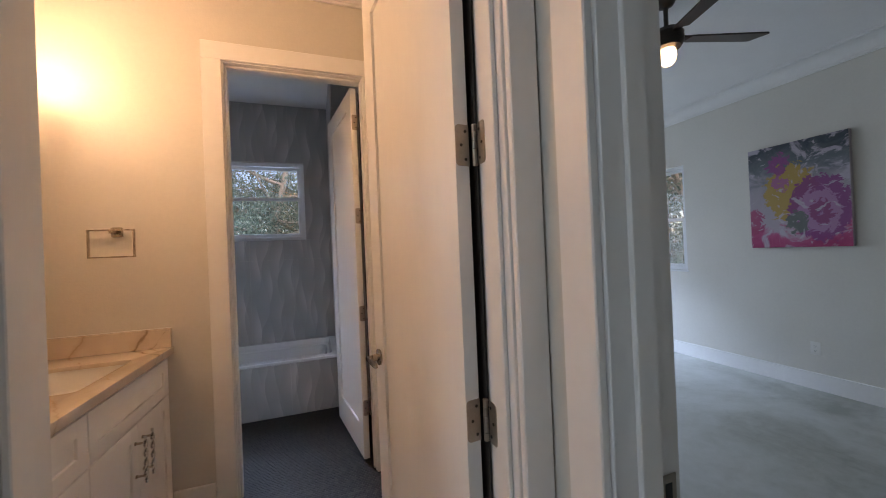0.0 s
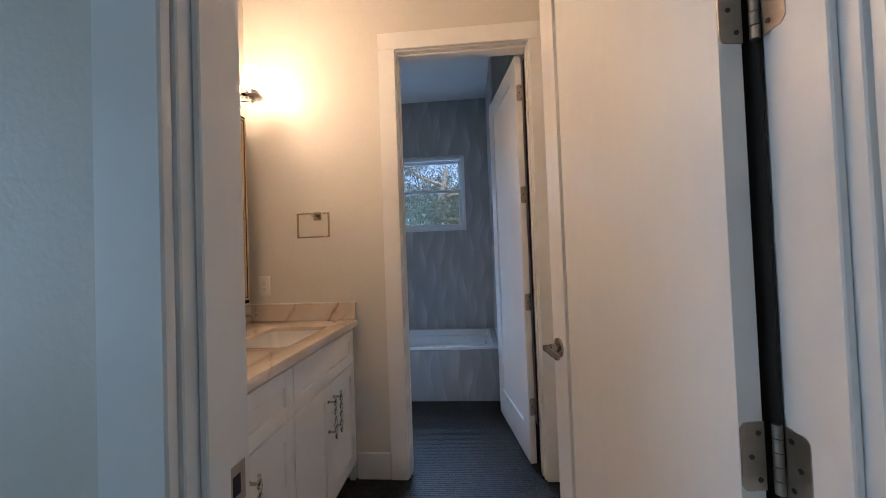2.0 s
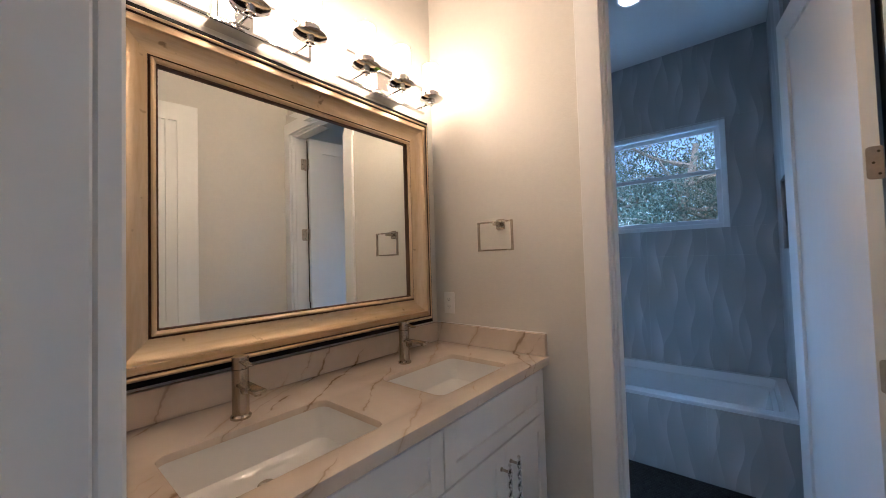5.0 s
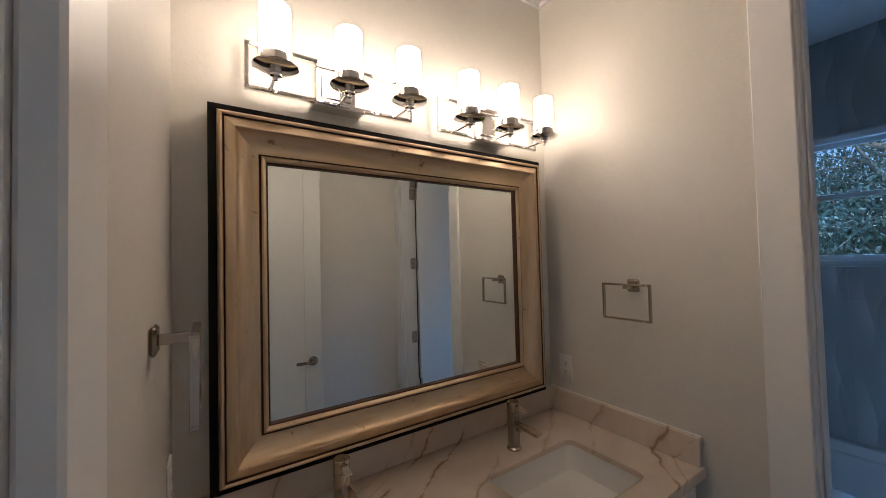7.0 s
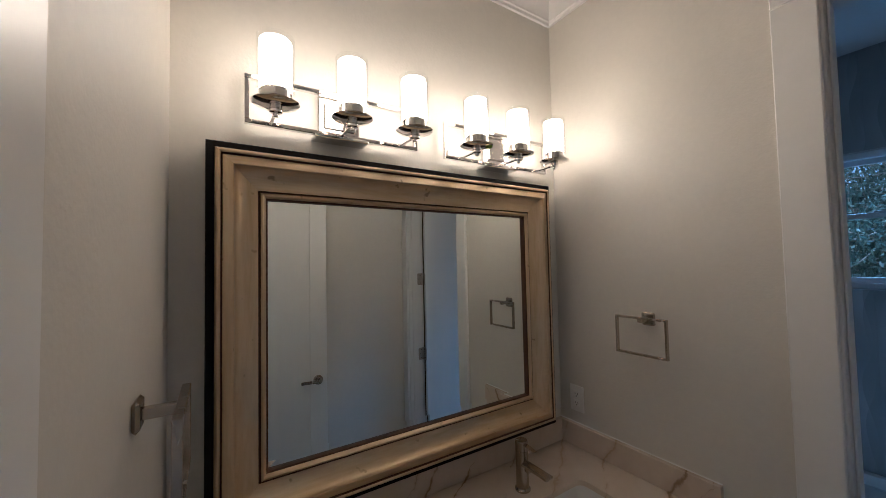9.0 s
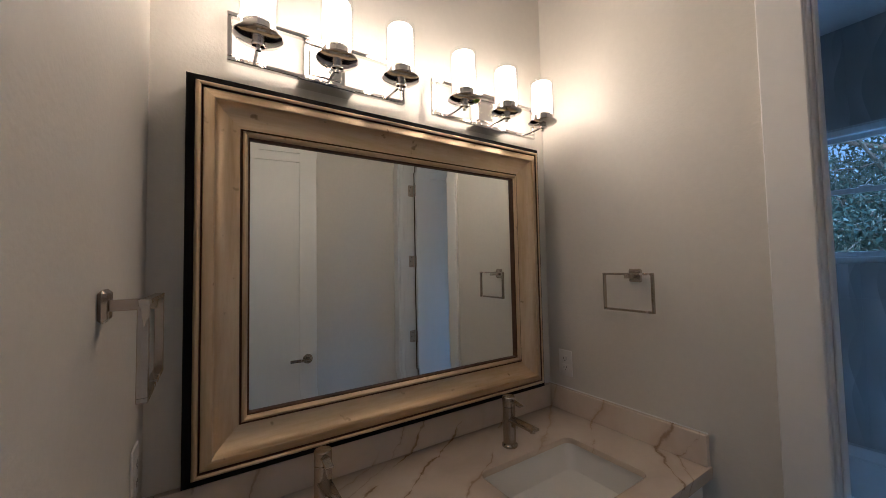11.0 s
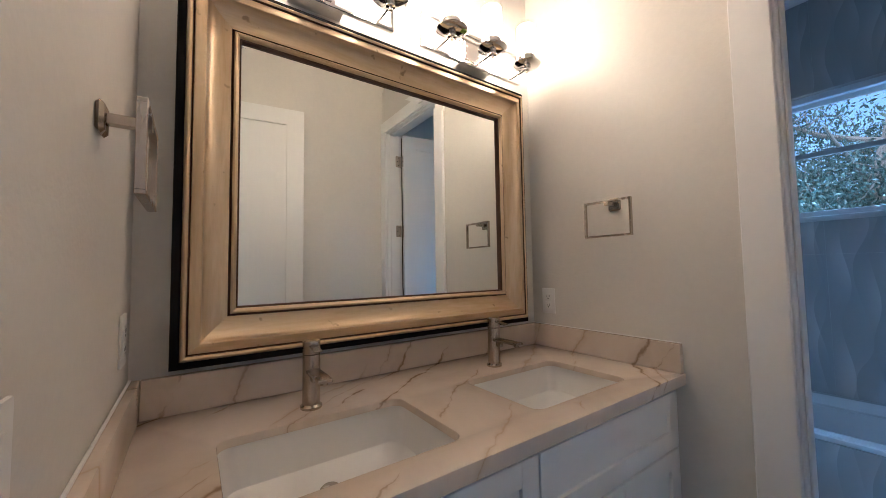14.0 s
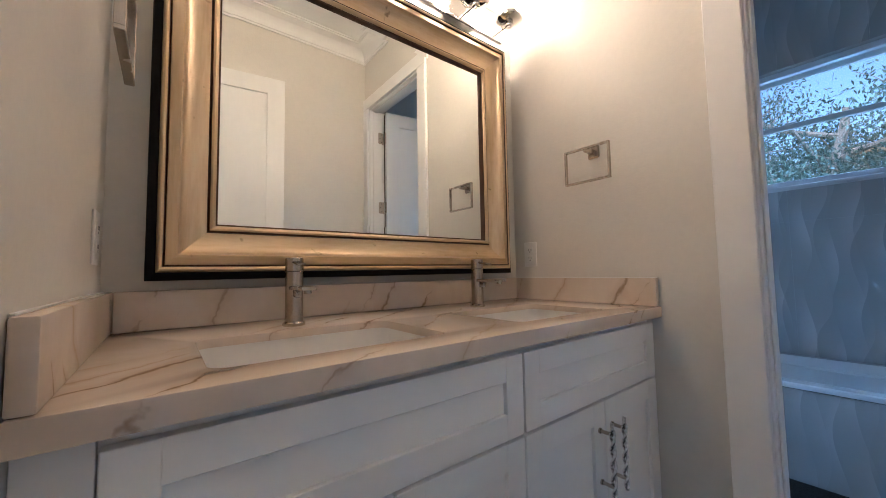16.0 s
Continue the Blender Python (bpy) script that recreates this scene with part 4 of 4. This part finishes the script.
def build_faucets():
    top = group_at("faucet", Matrix.Translation((0.122, -1.094, 0.905)), "brushed nickel single-hole faucet with a flat spout", "faucet", "pair of faucets")
    body = bmesh.new()
    lathe(body, (0, 0, 0), ((0.0005, 0.0), (0.027, 0.0), (0.028, 0.002), (0.028, 0.007), (0.0245, 0.010), (0.0225, 0.012), (0.0225, 0.140), (0.0215, 0.141), (0.0005, 0.141)), 32)
    part("body", body, NICKEL, top)
    spout = bmesh.new()
    box(spout, 0.012, 0.128, -0.0175, 0.0175, 0.094, 0.103, r=0.002, seg=2)
    tube(spout, (0.113, 0, 0.087), (0.113, 0, 0.095), 0.009, n=16)
    box(spout, 0.010, 0.040, -0.0085, 0.0085, 0.074, 0.096, r=0.004, seg=2)
    part("spout", spout, NICKEL, top)
    cap = bmesh.new()
    lathe(cap, (0, 0, 0.1425), ((0.0005, 0.0), (0.0225, 0.0), (0.0228, 0.002), (0.0228, 0.032), (0.0205, 0.0345), (0.0005, 0.0345)), 32)
    handle = part("handle", cap, NICKEL, top)
    arm = bmesh.new()
    box(arm, 0.0, 0.066, -0.011, 0.011, 0.1655, 0.1705, r=0.0015)
    bmesh.ops.rotate(arm, verts=arm.verts[:], cent=(0.0, 0, 0.168), matrix=Matrix.Rotation(radians(9), 3, "Y"))
    part("lever", arm, NICKEL, handle)
    copy_thing(top, Matrix.Translation((0.122, -0.434, 0.905)))


def shaker_front(parent, name, y0, y1, z0, z1, rail):
    """A five-piece front that faces +x, at x from 0 to 0.02 before the carcass."""
    bm = bmesh.new()
    x0, x1 = XF - 0.02, XF
    box(bm, x0, x1, y0, y0 + rail, z0, z1, r=0.0012)
    box(bm, x0, x1, y1 - rail, y1, z0, z1, r=0.0012)
    box(bm, x0, x1 - 0.0004, y0 + rail - 0.001, y1 - rail + 0.001, z0, z0 + rail, r=0.0012)
    box(bm, x0, x1 - 0.0004, y0 + rail - 0.001, y1 - rail + 0.001, z1 - rail, z1, r=0.0012)
    front = part(name, bm, CAB, parent)
    part("panel", B(x0 + 0.001, x1 - 0.010, y0 + rail - 0.004, y1 - rail + 0.004, z0 + rail - 0.004, z1 - rail + 0.004), CAB, front)
    return front


def twisted_pull(parent, y, z0, z1):
    """A pull of two twisted rods on two round posts."""
    x = XF + 0.036
    pull = None
    for ph in (0.0, math.pi):
        bm = bmesh.new()
        pts = []
        for i in range(49):
            k = i / 48
            a = ph + k * math.pi * 5
            r = 0.0050 * min(1, 10 * k + 0.2, 10 * (1 - k) + 0.2)
            pts.append((x + r * math.cos(a), y + r * math.sin(a), z0 + (z1 - z0) * k))
        limb(bm, pts, 0.0043, 0.0043, 8)
        if pull is None:
            pull = part("handle", bm, CHROME, parent, "polished nickel pull of twisted rods")
        else:
            part("rod", bm, CHROME, pull)
    for z in (z0 + 0.030, z1 - 0.030):
        post = tube(bmesh.new(), (XF, y, z), (x, y, z), 0.0048, n=12)
        part("post", tube(post, (XF - 0.0005, y, z), (XF + 0.004, y, z), 0.0075, n=14), NICKEL, pull)
    return pull


def build_cabinets():
    ym = -0.715
    for y0, y1, pulls, text in ((-1.420, ym, (-1.100, -1.000), "white shaker vanity cabinet with twisted pulls, beside the entry"), (ym, -0.026, (-0.403, -0.336), "white shaker vanity cabinet with twisted pulls, beside the tub door")):
        cab = group_at("vanity_cabinet", Matrix(), text, "cabinet", "vanity units")
        body = bmesh.new()
        box(body, XM + 0.002, XF - 0.0205, y0 + 0.0005, y0 + 0.018, 0.10, 0.862)
        box(body, XM + 0.002, XF - 0.0205, y1 - 0.018, y1 - 0.0005, 0.10, 0.862)
        box(body, XM + 0.002, XF - 0.0205, y0 + 0.018, y1 - 0.018, 0.10, 0.118)
        box(body, XF - 0.040, XF - 0.0206, y0 + 0.018, y1 - 0.018, 0.118, 0.700)
        box(body, XF - 0.0402, XF - 0.0206, y0 + 0.018, y1 - 0.018, 0.700, 0.8618)
        part("body", body, CAB, cab)
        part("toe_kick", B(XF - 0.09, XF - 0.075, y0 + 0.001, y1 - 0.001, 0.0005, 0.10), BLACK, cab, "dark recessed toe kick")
        shaker_front(cab, "drawer_front", y0 + 0.003, y1 - 0.003, 0.672, 0.850, 0.055)
        mid = sum(pulls) / 2
        shaker_front(cab, "door", y0 + 0.003, mid - 0.0015, 0.112, 0.665, 0.058)
        shaker_front(cab, "door", mid + 0.0015, y1 - 0.003, 0.112, 0.665, 0.058)
        for y in pulls:
            twisted_pull(cab, y, 0.425, 0.622)
    for y0, y1, text in ((YA + 0.001, -1.4205, "white painted filler strip between the wall and the vanity"), (-0.0255, YB - 0.001, "narrow white painted filler strip at the end of the vanity")):
        ob = mesh_object("filler_strip", B(XF - 0.045, XF - 0.014, y0, y1, 0.0005, 0.868, r=0.001), CAB)
        tagged(ob, text, "filler")
    ob = mesh_object("scribe_rail", B(XF - 0.04, XF - 0.021, -1.4195, -0.0265, 0.8625, 0.8688), CAB)
    tagged(ob, "white painted rail under the countertop", "rail")


def build_mirror():
    y0, y1, z0, z1 = -1.403, -0.124, 1.028, 2.066
    top = group_at("mirror", Matrix(), "large wall mirror in a deep champagne gilt frame with black edge", "mirror")

    def ringpts(d, h):
        return [(h, y0 + d, z0 + d), (h, y1 - d, z0 + d), (h, y1 - d, z1 - d), (h, y0 + d, z1 - d)]

    def members(name, prof, mats, label=""):
        for k, mt in zip(range(4), (mats[0], mats[1], mats[0], mats[1])):
            bm = bmesh.new()
            rows = [[bm.verts.new(ringpts(d, h)[k]), bm.verts.new(ringpts(d, h)[(k + 1) % 4])] for d, h in prof]
            for p, q in zip(rows, rows[1:]):
                bm.faces.new((p[0], p[1], q[1], q[0]))
            part(name, bm, mt, top, label, smooth=0.5)

    def arc(d0, h0, d1, h1, rise, n=8):
        out = []
        for i in range(n + 1):
            k = i / n
            out.append((d0 + (d1 - d0) * k, h0 + (h1 - h0) * k + rise * math.sin(math.pi * k)))
        return out

    members("black_edge", [(0.0, XM + 0.001), (0.0, 0.014), (0.003, 0.018), (0.018, 0.020), (0.020, 0.016)], (BLACK, BLACK), "black lacquered outer edge")
    members("outer_bead", [(0.020, 0.016)] + arc(0.020, 0.028, 0.033, 0.034, 0.006), (GILT_H, GILT_V))
    members("groove", [(0.033, 0.034), (0.0345, 0.027), (0.0375, 0.030)], (GROOVE, GROOVE), "dark antiqued groove")
    cove = [(0.0375, 0.030), (0.039, 0.032), (0.061, 0.0405), (0.0635, 0.0395)]
    for i in range(1, 13):
        a = radians(90 * i / 12)
        cove.append((0.0635 + 0.0585 * (1 - math.cos(a)), 0.0395 - 0.036 * math.sin(a)))
    members("cove", cove, (GILT_H, GILT_V), "champagne gilt cove with brushed streaks")
    e = cove[-1]
    members("groove", [e, (e[0] + 0.0025, e[1] - 0.005), (e[0] + 0.006, e[1] + 0.004)], (GROOVE, GROOVE), "dark antiqued groove")
    members("inner_bead", arc(e[0] + 0.006, e[1] + 0.004, e[0] + 0.018, e[1] + 0.002, 0.005, 6) + [(e[0] + 0.0195, e[1] - 0.003)], (GILT_H, GILT_V))
    members("groove", [(e[0] + 0.0195, e[1] - 0.003), (e[0] + 0.024, e[1] - 0.004), (e[0] + 0.025, -0.0125)], (GROOVE, GROOVE), "dark antiqued groove")
    gin = e[0] + 0.024
    bev = 0.026
    bm = bmesh.new()
    outer = [bm.verts.new(p) for p in ringpts(gin, -0.0115)]
    inner = [bm.verts.new(p) for p in ringpts(gin + bev, -0.0120)]
    for i in range(4):
        bm.faces.new((outer[i], outer[(i + 1) % 4], inner[(i + 1) % 4], inner[i]))
    bm.faces.new(inner)
    part("glass", bm, MIRROR, top, "bevelled mirror glass", smooth=0)
    part("backing", B(XM + 0.002, -0.016, y0 + 0.03, y1 - 0.03, z0 + 0.03, z1 - 0.03), BLACK, top)


def vanity_light(yc, zc, green, text):
    """Three lit shades on dished holders before a chrome loop."""
    top = group_at("vanity_light", Matrix.Translation((XM, yc, zc)), text, "wall light", "vanity lights")
    xb = 0.032
    loop = bmesh.new()
    hw, h = 0.272, 0.140
    t = 0.012
    box(loop, xb, xb + 0.018, -hw, hw, 0.0, t, r=0.0015)
    box(loop, xb, xb + 0.018, -hw, hw, h - t, h, r=0.0015)
    box(loop, xb, xb + 0.018, -hw, -hw + t, t, h - t, r=0.0015)
    box(loop, xb, xb + 0.018, hw - t, hw, t, h - t, r=0.0015)
    part("loop", loop, CHROME, top, "polished chrome rectangular loop")
    plate = bmesh.new()
    box(plate, 0.0005, 0.026, -0.066, 0.066, 0.004, h - 0.004, r=0.003)
    box(plate, 0.026, xb + 0.002, -0.05, 0.05, 0.03, h - 0.03, r=0.002)
    box(plate, 0.0005, xb + 0.030, -0.085, 0.085, -0.010, -0.0005, r=0.002)
    part("backplate", plate, CHROME, top, "polished chrome backplate")
    for k in (-1, 0, 1):
        y, x = 0.205 * k, 0.155
        arm = bmesh.new()
        tube(arm, (xb + 0.012, y, 0.006), (x - 0.006, y, 0.006), 0.0045, n=12)
        tube(arm, (x, y, -0.012), (x, y, 0.004), 0.0065, n=14, bevel=0.001)
        tube(arm, (x, y, -0.001), (x, y, 0.010), 0.0165, n=22, bevel=0.002)
        tube(arm, (x, y, 0.009), (x, y, 0.030), 0.0150, n=20)
        part("arm", arm, CHROME, top)
        dish = bmesh.new()
        lathe(dish, (x, y, 0.0), ((0.011, 0.016), (0.032, 0.017), (0.0575, 0.023), (0.0595, 0.025), (0.056, 0.0268), (0.041, 0.031), (0.0405, 0.036), (0.0395, 0.057), (0.037, 0.0583), (0.036, 0.050), (0.008, 0.050)), 32)
        part("holder", dish, CHROME, top, "chrome dished shade holder")
        shade = bmesh.new()
        lathe(shade, (x, y, 0.0585), ((0.0005, 0.0), (0.039, 0.0), (0.040, 0.002), (0.040, 0.129), (0.038, 0.132), (0.0005, 0.132)), 28)
        part("shade", shade, SHADE, top, "lit frosted white glass cylinder")
        sleeve = bmesh.new()
        lathe(sleeve, (x, y, 0.0595), ((0.0445, -0.004), (0.047, -0.004), (0.047, 0.139), (0.0458, 0.141), (0.0445, 0.139), (0.0445, -0.004)), 28)
        part("sleeve", sleeve, SLEEVE, top, "clear glass outer sleeve")
        if green and k == -1:
            part("sticker", B(x + 0.018, x + 0.036, y + 0.024, y + 0.044, 0.016, 0.034, r=0.001), GREEN, top, "green sticker left on the holder")
    return top


def towel_ring(m, text):
    """A square ring on a square post: local y out from the wall, x along, z up; origin at the plate's centre on the wall."""
    top = group_at("towel_ring", m, text, "towel ring", "towel rings")
    part("plate", B(-0.025, 0.025, 0.0005, 0.011, -0.025, 0.025, r=0.0055), NICKEL, top)
    part("post", B(-0.0085, 0.0085, 0.011, 0.068, -0.0085, 0.0085, r=0.0012), NICKEL, top)
    bm = bmesh.new()
    w, h, b = 0.094, 0.133, 0.0075
    y0, y1 = 0.055, 0.069
    box(bm, -w, w, y0, y1, 0.004, 0.004 + b, r=0.001)
    box(bm, -w, w, y0, y1, 0.004 - h, 0.004 - h + b, r=0.001)
    box(bm, -w, -w + b, y0 + 0.0002, y1 - 0.0002, 0.004 - h + b - 0.001, 0.005, r=0.001)
    box(bm, w - b, w, y0 + 0.0002, y1 - 0.0002, 0.004 - h + b - 0.001, 0.005, r=0.001)
    part("ring", bm, NICKEL, top, "square brushed nickel ring")
    return top


def plate_cover(name, m, text, category, gangs=1, outlet=True):
    """A wall plate: local x along, y out, z up, origin at its centre on the wall."""
    top = group_at(name, m, text, category)
    w = 0.035 + 0.023 * (gangs - 1)
    part("plate", B(-w, w, 0.0004, 0.006, -0.057, 0.057, r=0.0025, seg=2), PLASTIC, top)
    for g in range(gangs):
        x = (g - (gangs - 1) / 2) * 0.046
        if outlet:
            for zc in (-0.0195, 0.0195):
                face = part("receptacle", B(x - 0.0165, x + 0.0165, 0.006, 0.0078, zc - 0.0145, zc + 0.0145, r=0.0008), PLASTIC, top)
                part("slot", B(x - 0.0078, x - 0.0056, 0.0074, 0.0082, zc - 0.003, zc + 0.006), DARK, face)
                part("slot", B(x + 0.0054, x + 0.0074, 0.0074, 0.0082, zc - 0.003, zc + 0.005), DARK, face)
                part("ground_hole", tube(bmesh.new(), (x, 0.0074, zc - 0.0085), (x, 0.0082, zc - 0.0085), 0.0028, n=10), DARK, face)
        else:
            bm = B(x - 0.0165, x + 0.0165, 0.006, 0.0095, -0.033, 0.033, r=0.0015)
            bmesh.ops.rotate(bm, verts=bm.verts[:], cent=(x, 0.006, 0), matrix=Matrix.Rotation(radians(3), 3, "X"))
            part("rocker", bm, PLASTIC, top)
    return top


# ---- bedroom ----
def build_bedroom():
    pic = group_at("painting", Matrix(), "large abstract canvas in magenta, ochre, white and grey", "painting")
    part("canvas", B(XP - 0.040, XP - 0.002, PAINTING_Y0, PAINTING_Y1, PAINTING_Z0, PAINTING_Z1, r=0.002), CANVASEDGE, pic)
    part("picture", B(XP - 0.0425, XP - 0.0402, PAINTING_Y0 + 0.001, PAINTING_Y1 - 0.001, PAINTING_Z0 + 0.001, PAINTING_Z1 - 0.001), PAINTING, pic)
    plate_cover("wall_outlet", Matrix.Translation((XP, -0.38, 0.36)) @ Matrix.Rotation(radians(90), 4, "Z"), "white duplex outlet low on the bedroom wall", "outlet")
    fx, fy, fz = 3.42, -0.64, 2.60
    fan = group_at("ceiling_fan", Matrix.Translation((fx, fy, fz)), "dark bronze ceiling fan with walnut blades and a lit lamp", "ceiling fan")
    rod = bmesh.new()
    tube(rod, (0, 0, 0.06), (0, 0, BCH - fz - 0.02), 0.013, n=14)
    lathe(rod, (0, 0, BCH - fz - 0.065), ((0.014, 0.0), (0.045, 0.015), (0.062, 0.045), (0.064, 0.0648)), 24)
    part("downrod", rod, BRONZE, fan)
    part("motor", lathe(bmesh.new(), (0, 0, -0.06), ((0.02, 0.0), (0.075, 0.004), (0.092, 0.03), (0.092, 0.085), (0.07, 0.115), (0.02, 0.13))), BRONZE, fan)
    for k in range(4):
        m = Matrix.Rotation(radians(-18 + 90 * k), 4, "Z")
        iron = B(0.07, 0.17, -0.02, 0.02, 0.008, 0.016, r=0.002)
        bmesh.ops.transform(iron, verts=iron.verts[:], matrix=m)
        blade_iron = part("blade_iron", iron, BRONZE, fan)
        bm = bmesh.new()
        for z in (0.0, 0.009):
            bm.faces.new([bm.verts.new((x, y, z)) for x, y in ((0.13, -0.05), (0.58, -0.068), (0.60, -0.060), (0.575, 0.064), (0.56, 0.068), (0.13, 0.05))])
        bm.verts.ensure_lookup_table()
        for i in range(6):
            j = (i + 1) % 6
            bm.faces.new((bm.verts[i], bm.verts[j], bm.verts[6 + j], bm.verts[6 + i]))
        bmesh.ops.transform(bm, verts=bm.verts[:], matrix=m @ Matrix.Rotation(radians(11), 4, "X"))
        part("blade", bm, WALNUT, fan)
    part("lamp_glass", lathe(bmesh.new(), (0, 0, -0.165), ((0.0005, 0.0), (0.026, 0.006), (0.044, 0.030), (0.050, 0.062), (0.046, 0.095), (0.040, 0.104)), 24), FANBULB, fan, "lit frosted lamp glass")


build_shell()
build_trim()
build_doors()
build_outside()
build_tub()
part("niche_lining", niche_cut_wall(), WAVE, bpy.data.objects["wall_alcove"])
downlight()
build_counter()
build_sinks()
build_faucets()
build_cabinets()
build_mirror()
vanity_light(-1.042, 2.137, False, "chrome vanity light, three lit glass shades, nearer the entry wall")
vanity_light(-0.380, 2.128, True, "chrome vanity light, three lit glass shades, one with green sticker")
towel_ring(Matrix.Translation((0.368, YB, 1.508)) @ Matrix.Rotation(radians(180), 4, "Z"), "square brushed nickel towel ring beside the tub door")
towel_ring(Matrix.Translation((0.375, YA, 1.509)), "square brushed nickel towel ring on the entry wall")
plate_cover("wall_outlet", Matrix.Translation((0.034, YB, 1.112)) @ Matrix.Rotation(radians(180), 4, "Z"), "white duplex outlet above the backsplash", "outlet")
plate_cover("wall_outlet", Matrix.Translation((0.072, YA, 1.122)), "white duplex outlet above the side splash", "outlet")
plate_cover("light_switch", Matrix.Translation((0.725, YA, 1.112)), "white two-gang rocker switch beside the entry casing", "light switch", gangs=2, outlet=False)
build_bedroom()
# lamp added high outside, out of view, in place of sky light
window_lamp("tub_window_light", ((WIN[0] + WIN[1]) / 2, YW + 3.0, 4.3), ((WIN[0] + WIN[1]) / 2, YW, 1.95), 2.8, 1.3, TUB_DAY, TUB_TONE)
# daylight lamp in the added wide window, not in the visible one
window_lamp("bedroom_window_light", (3.6, 2.74, 1.55), (3.4, 0, 1.2), 1.9, 1.4, BED_DAY, DAY)
# fill lamp for the hall, set in the added window out of view
window_lamp("hall_window_light", (-1.414, -2.7, 1.45), (1.0, -2.5, 1.3), 1.15, 1.6, HALL_FILL, HALL_TONE)
build_tub_tiles()
build_mosaic()
